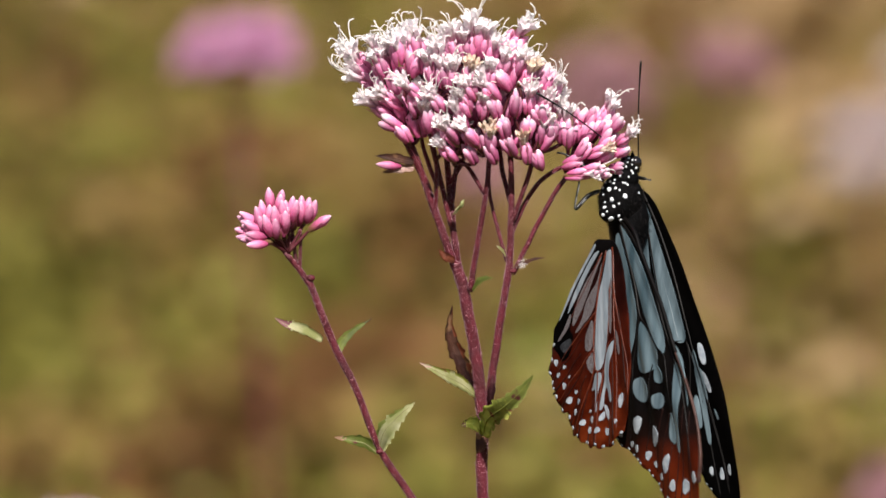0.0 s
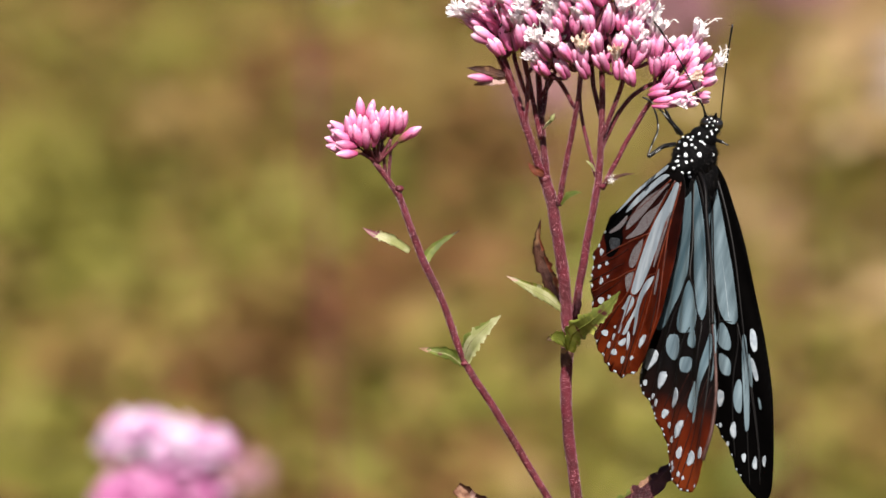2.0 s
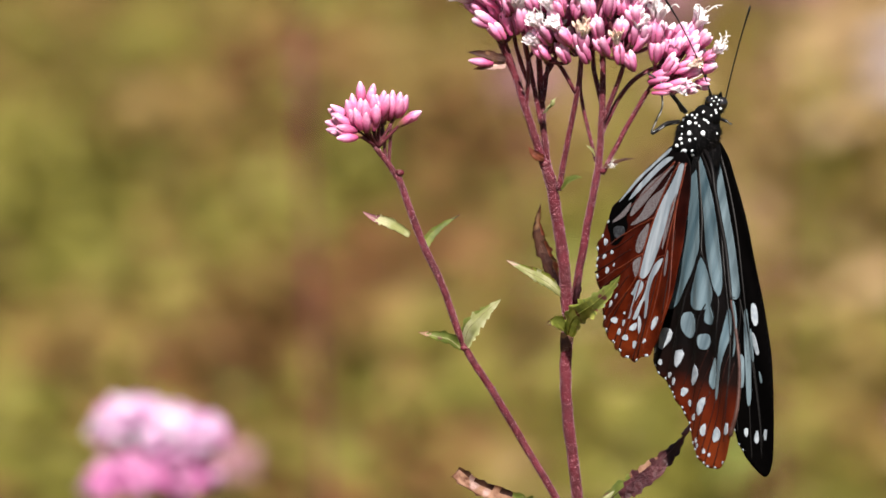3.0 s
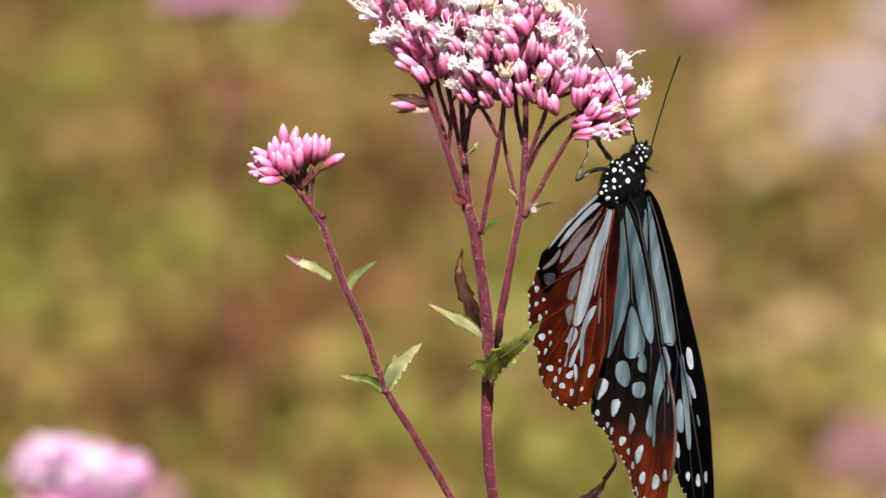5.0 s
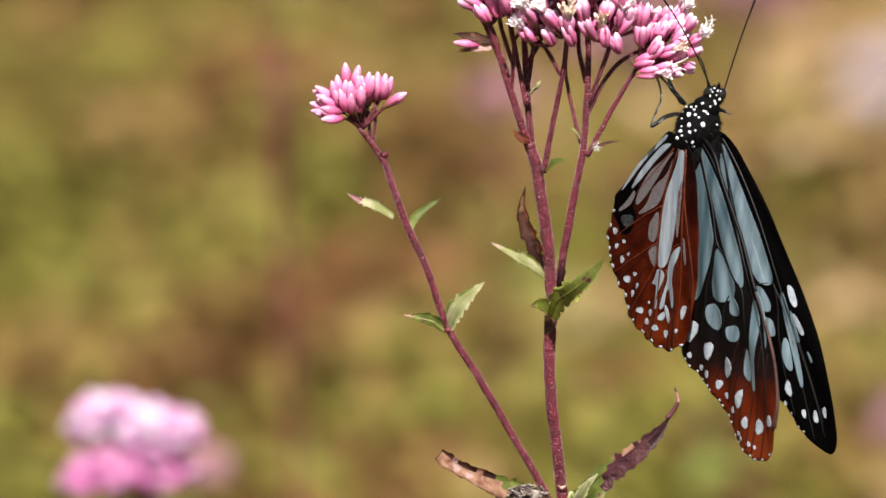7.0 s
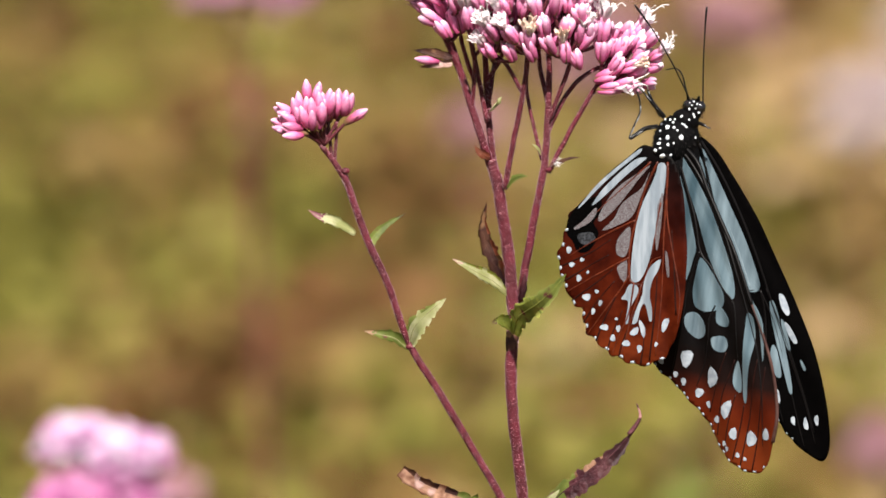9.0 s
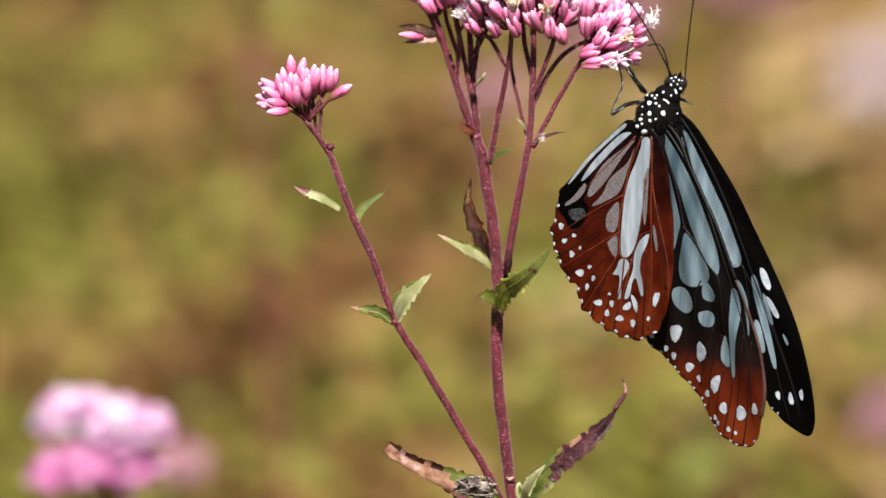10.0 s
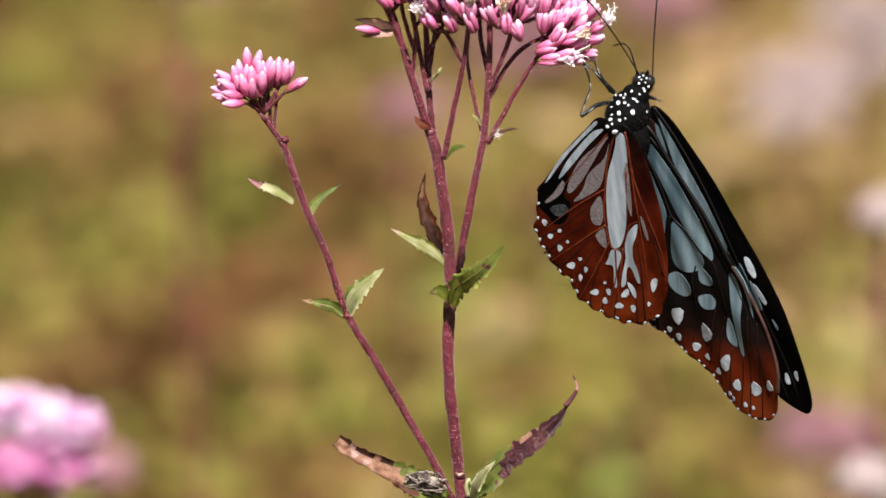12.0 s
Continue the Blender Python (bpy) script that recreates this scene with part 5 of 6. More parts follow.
    dots = ((0.22, 0.10, 0.58), (-0.42, 0.10, 0.52), (-0.42, 0.50, 0.55), (-0.12, 0.48, 0.40), (-0.75, 0.02, 0.50), (-0.85, -0.30, 0.42), (-0.14, -0.12, 0.30), (0.45, 0.50, 0.42), (0.78, 0.52, 0.40),
            (0.86, 0.10, 0.48), (0.04, 0.38, 0.34), (-0.15, 0.68, 0.34), (-0.28, 0.78, 0.36), (-0.50, 0.80, 0.28), (-0.68, 0.62, 0.36), (0.28, 0.62, 0.34), (0.34, 0.85, 0.26), (0.70, 0.75, 0.32), (-0.62, -0.44, 0.60), (-0.26, -0.72, 0.45), (-0.74, 0.36, 0.26), (0.10, 0.86, 0.24))
    for u, v, s in dots:
        s *= 0.9 if s > 0.5 else 0.76
        p, d = on(thorax_c, thorax_r * 1.0, u * 0.97, v * 0.97)
        bm = bmesh.new()
        ball(bm, (0, 0, 0), (0.84 * s * MM, s * 1.0 * MM, 0.2 * MM), None, 10, 6)
        for w in bm.verts:
            w.co.x *= 1 + 0.15 * math.sin(3 * math.atan2(w.co.y, w.co.x) + u * 9)
        o = part("white_dot", bm, DOT, thorax)
        o.matrix_basis = aim(p * MM, d, rnd.uniform(0, 3))
    for u, v, s in ((-0.35, 0.05, 0.30), (0.05, -0.45, 0.36), (0.55, -0.30, 0.34), (0.72, 0.15, 0.36), (0.40, 0.50, 0.28), (0.10, 0.75, 0.28), (-0.45, 0.52, 0.32), (-0.70, -0.35, 0.26), (0.25, 0.10, 0.22), (-0.1, 0.4, 0.22)):
        p, d = on(head_c, head_r * 1.06, u * 0.95, v * 0.95)
        bm = bmesh.new()
        ball(bm, (0, 0, 0), (0.62 * s * MM, s * 0.82 * MM, 0.16 * MM), None, 10, 6)
        o = part("white_dot", bm, DOT, skull)
        o.matrix_basis = aim(p * MM, d, rnd.uniform(0, 3))
    for u, v, s in ((-0.75, 0.1, 0.24), (-0.3, 0.35, 0.30), (0.25, 0.05, 0.24), (0.62, 0.3, 0.28), (-0.1, -0.4, 0.27)):
        p, d = on(Vector((1.2, 3.6, -3.2)), Vector((2.5, 2.0, 2.6)), u, v)
        bm = bmesh.new()
        ball(bm, (0, 0, 0), (0.75 * s * MM, s * MM, 0.2 * MM), None, 10, 6)
        part("white_dot", bm, DOT, thorax).matrix_basis = aim(p * MM, d, rnd.uniform(0, 3))
    # the furry root over the hinge of the near wings
    root_c, root_r = Vector((-2.8, -1.5, -0.7)), Vector((2.0, 1.9, 2.1))
    bm = bmesh.new()
    ball(bm, root_c * MM, root_r * MM, None, 18, 12)
    for v in bm.verts:
        v.co += (v.co - root_c * MM).normalized() * 0.2 * MM * noise.noise(v.co * 1400)
    root = part("wing_root", bm, FUR, fly)
    for u, v, s in ((-0.72, -0.10, 0.42), (-0.10, -0.62, 0.60), (0.62, -0.55, 0.34), (-0.42, 0.55, 0.40), (0.40, 0.42, 0.36), (-0.30, 0.12, 0.24)):
        p, d = on(root_c, root_r, u, v)
        bm = bmesh.new()
        ball(bm, (0, 0, 0), (0.8 * s * MM, s * MM, 0.2 * MM), None, 10, 6)
        part("white_dot", bm, DOT, root).matrix_basis = aim(p * MM, d, rnd.uniform(0, 3))
    # fur
    bm = bmesh.new()
    for i in range(1900):
        c, r = (thorax_c, thorax_r) if i < 1000 else ((Vector((0.0, -3.6, -5.0)), Vector((3.7, 5.4, 3.6))) if i < 1600 else (head_c, head_r))
        d = Vector((rnd.gauss(0, 1), rnd.gauss(0, 1), rnd.gauss(0, 1))).normalized()
        p = Vector((c.x + d.x * r.x, c.y + d.y * r.y, c.z + d.z * r.z))
        if i < 1000:
            p = tilt @ (p - c) + c
        out = (d + Vector((0, -0.8, 0)) + Vector((rnd.uniform(-0.4, 0.4), rnd.uniform(-0.4, 0.4), rnd.uniform(-0.3, 0.3)))).normalized()
        tip = p + out * rnd.uniform(0.3, 0.8)
        s = out.orthogonal().normalized() * 0.05
        a = [bm.verts.new(x * MM) for x in (p + s, p - s, tip)]
        bm.faces.new(a)
    part("fur", bm, FUR_GREY, thorax, "short dark hairs", smooth=False)
    # legs
    for pts, r in ((((-3.8, 2.6, -1.5), (-6.0, 2.2, -0.5), (-8.0, 0.9, 0.5), (-8.6, 0.6, 0.6), (-8.6, 1.2, 0.7), (-7.8, 3.0, 0.8), (-6.9, 5.0, 0.8), (-6.9, 7.0, 0.6), (-7.3, 8.6, 0.4), (-7.7, 9.8, 0)), 0.40),
                   (((-2.6, 4.2, -1.0), (-4.4, 6.4, 0.0), (-6.4, 8.8, 0.6), (-8.2, 10.4, 0.6), (-9.4, 11.0, 0.4)), 0.40),
                   (((-3.2, 4.4, -4), (-5.2, 8.5, -5), (-6.0, 12.0, -4), (-6.5, 15.4, -3)), 0.30),
                   (((3.4, 3.2, -3.5), (4.6, 2.7, -2.6), (5.4, 2.2, -2.2), (5.5, 2.4, -2.2)), 0.32)):
        bm = bmesh.new()
        line = smooth_line([Vector(p) for p in pts], 5)
        tube(bm, [p * MM for p in line], lambda t: r * (1.0 - 0.55 * min(1.0, max(0.0, (t - 0.28) / 0.14))) * (1 + 0.08 * math.sin(t * 24)) * MM, 8)
        leg = part("leg", bm, CHITIN, fly)
        bm = bmesh.new()
        keel = [p + Vector((0.10, -0.12, 0.22)) * (1.0 if i < 0.35 * len(line) else 0.6) for i, p in enumerate(line)][1:int(len(line) * 0.75)]
        tube(bm, [p * MM for p in keel], lambda t: (0.16 - 0.06 * t) * (0.8 + 0.4 * math.sin(t * 40)) * MM, 6)
        part("pale_stripe", bm, LEG_STRIPE, leg, "pale scaled stripe along the leg")
    bm = bmesh.new()
    line = smooth_line([Vector(p) for p in ((1.6, 7.6, -2.6), (1.2, 9.6, -2.2), (0.6, 11.8, -2.2), (-0.4, 12.8, -2.6), (-2.2, 12.6, -3.2))], 6)
    tube(bm, [p * MM for p in line], lambda t: 0.17 * (1 - 0.3 * t) * MM, 7)
    part("proboscis", bm, CHITIN, fly)
    feelers = []
    for root, tip, bend in ((Vector((4.3, 6.3, -2.6)), Vector((8.9, 23.0, 0.6)), 0.3), (Vector((2.0, 7.2, -2.0)), Vector((-6.8, 24.4, 8.0)), -0.9)):
        bm = bmesh.new()
        d = tip - root
        side = Vector((d.y, -d.x, 0)).normalized()
        line = smooth_line([Vector((0, 0, 0)), d * 0.35 - side * bend * 0.6, d * 0.7 - side * bend * 0.6, d], 7)
        tube(bm, [p * MM for p in line], lambda t: (0.13 + (0.10 * max(0.0, (t - 0.72) / 0.28) if t < 0.97 else 0.02)) * MM, 7)
        ob = part("antenna", bm, CHITIN, fly, "thin black clubbed feeler")
        feelers.append((ob, root * MM))
    wings = {"fl": forewing("forewing", fly, True), "fr": forewing("forewing", fly, False), "hl": hindwing("hindwing", fly, True), "hr": hindwing("hindwing", fly, False)}
    return fly, wings, feelers


BUTTERFLY, WINGS, FEELERS = build_butterfly()


def build_flyer():
    """A small fly that passes in the distance."""
    fly = new("fly")
    tagged(fly, "small blurred grey fly in flight over the meadow", "fly")
    bm = bmesh.new()
    ball(bm, (0 * 1.15,0 * 1.15,0 * 1.15), (0.0014 * 1.15,0.0018 * 1.15,0.0014 * 1.15), None, 12, 8)
    part("thorax", bm, GREY, fly)
    bm = bmesh.new()
    ball(bm, (0 * 1.15,-0.0028 * 1.15,-0.0004 * 1.15), (0.0013 * 1.15,0.0022 * 1.15,0.0012 * 1.15), None, 12, 8)
    part("abdomen", bm, GREY, fly)
    bm = bmesh.new()
    ball(bm, (0 * 1.15,0.0022 * 1.15,0 * 1.15), (0.0011 * 1.15,0.0009 * 1.15,0.0010 * 1.15), None, 12, 8)
    part("head", bm, EYE, fly)
    for s in (-1, 1):
        bm = bmesh.new()
        ball(bm, (s * 0.0032 * 1.15,-0.0006 * 1.15,0.0010 * 1.15), (0.0026 * 1.15,0.0011 * 1.15,0.00008 * 1.15), Matrix.Rotation(s * 0.5, 4, "Z") @ Matrix.Rotation(-s * 0.5, 4, "Y"), 12, 6)
        part("wing", bm, HERB_STRAW, fly, "thin pale wing")
    return fly


FLYER = build_flyer()

# ---- the meadow behind ----


def blade(bm, p, d, length, width, rnd, droop=0.3):
    """A folded pointed leaf of four faces."""
    d = Vector(d).normalized()
    s = d.cross(Vector((rnd.uniform(-1, 1), rnd.uniform(-1, 1), 1.2)))
    if s.length < 1e-4:
        s = d.orthogonal()
    s.normalize()
    up = s.cross(d)
    m1 = p + d * length * 0.45 + up * length * 0.06
    tip = p + d * length - up * length * droop
    v = [bm.verts.new(x) for x in (p, m1 + s * width * 0.5 + up * width * 0.15, m1, m1 - s * width * 0.5 + up * width * 0.15, tip)]
    for f in ((0, 1, 2), (0, 2, 3), (1, 4, 2), (2, 4, 3)):
        bm.faces.new([v[k] for k in f])


STANDS = ((-0.054, 2.82, 0.040, 0.20, -1.15), (-0.104, 3.53, 0.038, 0.24, -0.45), (0.0, 3.55, 0.025, 0.24, -0.5), (-0.113, 2.52, 0.036, 0.1, -0.5), (-0.197, 3.09, 0.027, 0.16, 0.6), (-0.081, 3.1, 0.028, 0.15, 0.55), (-0.016, 2.64, 0.034, 0.15, 0.6), (-0.046, 3.83, 0.026, 0.2, 0.5), (-0.176, 3.81, 0.046, 0.24, 0.3), (0.052, 2.95, 0.029, 0.21, 0.25), (0.161, 3.57, 0.025, 0.13, -0.5), (-0.15, 2.85, 0.032, 0.17, 0.4), (0.091, 2.58, 0.045, 0.12, 0.3), (-0.208, 3.37, 0.021, 0.14, -0.35), (0.019, 2.82, 0.022, 0.13, -0.3))


def build_thicket():
    """Leafy stand of dry and green herbs that fills the distance."""
    rnd = random.Random(21)
    kinds = {"green": (bmesh.new(), HERB_GREEN), "ochre": (bmesh.new(), HERB_OCHRE), "brown": (bmesh.new(), HERB_BROWN), "straw": (bmesh.new(), HERB_STRAW)}
    for i in range(9500):
        y = 1.6 + 5.6 * rnd.random() ** 1.3
        half = 0.12 + 0.054 * (y + 2)
        x = rnd.uniform(-half, half)
        top = 0.44 + 0.07 * noise.noise((x * 4, y * 3, 0.5)) - 0.02 * max(0.0, y - 4)
        z0 = top - 0.26 * rnd.random() ** 2
        r = rnd.random()
        right = 0.5 + 0.5 * x / half
        far = min(1.0, max(0.0, (y - 2.4) / 1.4))
        straw = 0.75 * max(0.0, right - 0.5) + 1.3 * far * max(0.0, right - 0.48) + 0.4 * right * min(1.0, max(0.0, (y - 3.4) / 1.2))
        patchy = 0.75 * noise.noise((x * 34, y * 6.0, 3.0)) + 0.14 * rnd.uniform(-1, 1)
        for px, py, wide, deep, weight in STANDS:
            patchy += weight * math.exp(-((x - px) / wide) ** 2 - ((y - py) / deep) ** 2)
        brown = patchy < -0.22 - 0.10 * right
        green = patchy > -0.03 + 0.16 * far
        kind = "straw" if r < straw else ("brown" if brown else ("green" if green else "ochre"))
        bm = kinds[kind][0]
        spread = rnd.uniform(0.008, 0.017) * (1 + 0.06 * y)
        for k in range(9):
            a = rnd.uniform(0, 6.28)
            d = (math.cos(a), math.sin(a), rnd.uniform(-0.1, 0.8))
            size = rnd.uniform(0.014, 0.029) * (1 + 0.05 * y)
            p = Vector((x + rnd.gauss(0, spread), y + rnd.gauss(0, spread), max(0.02, z0 + rnd.gauss(0, spread * 0.7))))
            blade(bm, p, d, size, size * rnd.uniform(0.4, 0.65), rnd)
    # thinner growth all around
    for i in range(5200):
        x, y = rnd.uniform(-5.5, 5.5), rnd.uniform(-5.0, 11.0)
        half = 0.12 + 0.054 * (y + 2)
        if (abs(x) < half and 1.4 < y < 7.4) or math.hypot(x, y + 2) < 0.3:
            continue
        bm = kinds[rnd.choice(("green", "ochre", "ochre", "brown", "straw"))][0]
        z0 = 0.10 + 0.24 * rnd.random()
        for k in range(7):
            a = rnd.uniform(0, 6.28)
            size = rnd.uniform(0.05, 0.11)
            blade(bm, Vector((x + rnd.gauss(0, 0.05), y + rnd.gauss(0, 0.05), max(0.02, z0 + rnd.gauss(0, 0.05)))), (math.cos(a), math.sin(a), rnd.uniform(-0.1, 0.8)), size, size * rnd.uniform(0.4, 0.6), rnd)
    for kind, (bm, mat) in kinds.items():
        ob = part(kind + "_meadow_herbs", bm, mat, None, smooth=False)
        tagged(ob, "out-of-focus " + kind + " leaves of the meadow's herbs", "meadow plants", kind="stuff")
    bm = bmesh.new()
    for i in range(16000):
        y = rnd.uniform(-5.0, 11.0)
        x = rnd.gauss(0, 0.6) if i < 5000 else rnd.uniform(-5.5, 5.5)
        if math.hypot(x, y + 2) < 0.35:
            continue
        if abs(x) < 0.22 and y < 1.0:
            continue
        h = rnd.uniform(0.15, 0.42) * (1 if y > 1.2 else 0.8)
        blade(bm, Vector((x, y, 0.0)), (rnd.uniform(-0.3, 0.3), rnd.uniform(-0.3, 0.3), 1), h, rnd.uniform(0.006, 0.014), rnd, 0.12)
    ob = part("meadow_grass", bm, GRASS, None, smooth=False)
    tagged(ob, "dry straw and olive grass blades over the ground", "grass", kind="stuff")


build_thicket()


def far_blossom(x, y, z, width, mat, seed, lobes=3, low=False):
    """A blossoming plant further off: stem, a few branches, leaves and a crowd of florets."""
    rnd = random.Random(seed)
    plant = new("boneset_plant")
    tagged(plant, "blurred distant plant with a pink-white blossom head", "flower", group="blossoms in the meadow behind")
    top = Vector((x, y, z))
    bm = bmesh.new()
    foot = Vector((x + rnd.uniform(-0.03, 0.03), y, 0.0))
    tube(bm, smooth_line([foot, foot.lerp(top, 0.6) + Vector((0.008, 0, 0)), top - Vector((0, 0, width * 0.7))], 8), lambda t: (0.0022 - 0.0008 * t), 8)
    part("stem", bm, STEM, plant)
    lob = []
    for i in range(lobes):
        u = (i + 0.5) / lobes * 2 - 1
        lob.append(top + Vector((u * width * (0.34 if lobes > 2 else 0.25 + 0.19 * low), rnd.uniform(-0.2, 0.2) * width, -abs(u) * width * 0.10 + rnd.uniform(-0.05, 0.05) * width)))
    if lobes > 2 or low:
        lob += [top + Vector((-0.25 * width, -0.1 * width, -0.43 * width)), top + Vector((0.16 * width, -0.1 * width, -0.38 * width))]
    for i, c in enumerate(lob):
        bm = bmesh.new()
        tube(bm, smooth_line([top - Vector((0, 0, width * 0.75)), (top - Vector((0, 0, width * 0.75))).lerp(c, 0.5) + Vector((0, 0, -0.002)), c], 5), lambda t: 0.0009, 6)
        part("branch", bm, STEM, plant)
        bm = bmesh.new()
        r = width * (0.24 if lobes > 2 or low else 0.36)
        for k in range(110):
            d = Vector((rnd.gauss(0, 1), rnd.gauss(0, 1), abs(rnd.gauss(0, 0.9)) - 0.15)).normalized()
            p = c + Vector((d.x * r, d.y * r, d.z * r * (0.75 if lobes > 2 or low else 1.0))) * rnd.uniform(0.55, 1.0)
            lathe(bm, ((0.0005, -0.003), (0.0013, 0.0), (0.0016, 0.0025), (0.0006, 0.0045)), 6, aim(p, d))
        part("blossom", bm, FAR_ROSE if i >= lobes and mat == FAR_PINK else mat, plant)
    for k in range(5):
        t = rnd.uniform(0.3, 0.8)
        p = foot.lerp(top, t)
        a = rnd.uniform(0, 6.28)
        bm = bmesh.new()
        blade(bm, p, (math.cos(a), math.sin(a), 0.3), 0.06, 0.02, rnd)
        part("leaf", bm, LEAF_GREEN, plant)
    return plant


far_blossom(-0.0818, 0.66, 0.7374, 0.030, FAR_PINK, 1, lobes=2, low=True)
far_blossom(-0.0629, 1.50, 0.7496, 0.038, FAR_SOFT, 2, lobes=2)
far_blossom(0.0660, 2.60, 0.6074, 0.045, FAR_DULL, 3, lobes=3)
far_blossom(0.1066, 2.20, 0.6604, 0.032, FAR_DULL, 4, lobes=2)
far_blossom(0.1757, 2.60, 0.5830, 0.040, FAR_WHITE, 5, lobes=3)
far_blossom(0.1528, 1.70, 0.5778, 0.030, FAR_DULL, 6, lobes=2)
far_blossom(0.1435, 1.20, 0.7209, 0.010, FAR_WHITE, 7, lobes=2)
far_blossom(0.1333, 1.00, 0.6763, 0.012, FAR_WHITE, 8, lobes=2)
far_blossom(0.0165, 2.40, 0.5910, 0.026, FAR_DULL, 9, lobes=2)
far_blossom(-0.0771, 1.20, 0.6379, 0.016, FAR_DULL, 10, lobes=2)
far_blossom(0.2131, 2.80, 0.5846, 0.050, FAR_WHITE, 11, lobes=3)


# ---- what moves ----
def motions():
    walk(BUTTERFLY, [
        (0, pose(0.03191, -0.00400, 0.90932, 81.76, -14.02, 2.01)),
        (0.5, pose(0.03181, -0.00400, 0.90750, 81.79, -10.56, 1.65)),
        (1, pose(0.02822, -0.00400, 0.90116, 81.87, -1.79, 0.12)),
        (1.5, pose(0.02796, -0.00400, 0.90152, 81.69, -2.28, 0.36)),
        (2, pose(0.02908, -0.00400, 0.90203, 81.56, -2.80, 0.60)),
        (2.5, pose(0.03022, -0.00400, 0.90278, 81.59, -0.84, 0.28)),
        (2.7, pose(0.02957, -0.00400, 0.90329, 81.52, -1.28, 0.29)),
        (4.3, pose(0.03126, -0.00400, 0.90273, 81.75, -0.46, -0.46)),
        (4.5, pose(0.03212, -0.00400, 0.90276, 81.75, -3.28, -0.07)),
        (5, pose(0.03001, -0.00400, 0.90270, 81.74, -0.31, -0.28)),
        (5.5, pose(0.03144, -0.00400, 0.90237, 81.85, -2.35, -0.18)),
        (6, pose(0.03049, -0.00400, 0.90198, 81.70, 0.28, -0.53)),
        (6.5, pose(0.03246, -0.00400, 0.90178, 81.76, -2.16, -0.02)),
        (7, pose(0.03225, -0.00400, 0.90182, 81.74, -3.50, 0.34)),
        (7.2, pose(0.03474, -0.00400, 0.90202, 81.77, -6.78, 0.85)),
        (8.8, pose(0.03415, -0.00400, 0.90233, 82.00, -1.49, -0.18)),
        (9, pose(0.03529, -0.00400, 0.90240, 81.96, -2.04, 0.07)),
        (9.5, pose(0.03488, -0.00400, 0.90200, 81.74, -0.91, 0.08)),
        (10, pose(0.03483, -0.00400, 0.90219, 81.77, -1.93, 0.26)),
        (10.5, pose(0.03392, -0.00400, 0.90218, 81.88, -4.12, 0.24)),
        (11, pose(0.03468, -0.00400, 0.90201, 81.90, -2.06, -0.08)),
        (11.5, pose(0.03375, -0.00400, 0.90161, 81.87, 0.76, -0.33)),
        (12, pose(0.03737, -0.00400, 0.90203, 81.89, -6.03, 0.25)),
    ])
    walk(WINGS["fl"], [
        (0, pose(-0.00119, -0.00282, -0.00219, -9.9, -59.2, -6.6)),
        (0.3, pose(-0.00187, -0.00356, -0.00220, -12.2, -54.7, -4.5)),
        (0.5, pose(-0.00163, -0.00306, -0.00220, -6.0, -57.5, -10.1)),
        (0.9, pose(-0.00179, -0.00204, -0.00220, 14.2, -65.3, -25.3)),
        (1, pose(0.00030, -0.00103, -0.00220, 17.7, -74.0, -40.1)),
        (1.2, pose(-0.00339, -0.00100, -0.00220, -168.5, -87.7, 144.6)),
        (1.5, pose(0.00081, -0.00203, -0.00219, 13.6, -78.2, -41.9)),
        (1.7, pose(-0.00149, -0.00252, -0.00220, 2.7, -66.2, -21.3)),
        (2, pose(-0.00011, -0.00200, -0.00219, 3.5, -61.2, -19.0)),
        (2.5, pose(-0.00001, -0.00194, -0.00219, -1.3, -56.2, -11.5)),
        (2.7, pose(0.00003, -0.00188, -0.00219, -0.3, -57.6, -12.1)),
        (4.5, pose(-0.00004, -0.00161, -0.00220, 5.5, -55.1, -9.7)),
        (5, pose(0.00022, -0.00198, -0.00220, 0.7, -58.3, -7.6)),
        (5.5, pose(0.00008, -0.00166, -0.00220, 4.5, -56.1, -10.0)),
        (6, pose(0.00010, -0.00162, -0.00220, 5.4, -57.2, -10.2)),
        (6.5, pose(0.00015, -0.00116, -0.00220, 8.0, -53.4, -10.3)),
        (7, pose(-0.00012, -0.00139, -0.00221, 8.8, -54.2, -12.8)),
        (7.2, pose(-0.00032, -0.00039, -0.00451, 19.1, -47.0, -14.5)),
        (8.8, pose(0.00041, -0.00077, -0.00220, 6.8, -39.6, -12.6)),
        (9, pose(-0.00004, -0.00033, -0.00220, 9.6, -36.6, -12.9)),
        (9.5, pose(-0.00036, -0.00034, -0.00220, 12.9, -38.3, -12.4)),
        (10, pose(-0.00023, -0.00024, -0.00220, 14.7, -39.0, -13.9)),
        (10.5, pose(0.00008, -0.00038, -0.00220, 13.9, -43.6, -16.6)),
        (11, pose(-0.00027, -0.00035, -0.00220, 11.8, -36.8, -13.8)),
        (11.5, pose(0.00017, -0.00018, -0.00220, 16.0, -41.6, -13.4)),
        (12, pose(-0.00012, 0.00060, -0.00450, 27.9, -34.0, -15.6)),
    ])
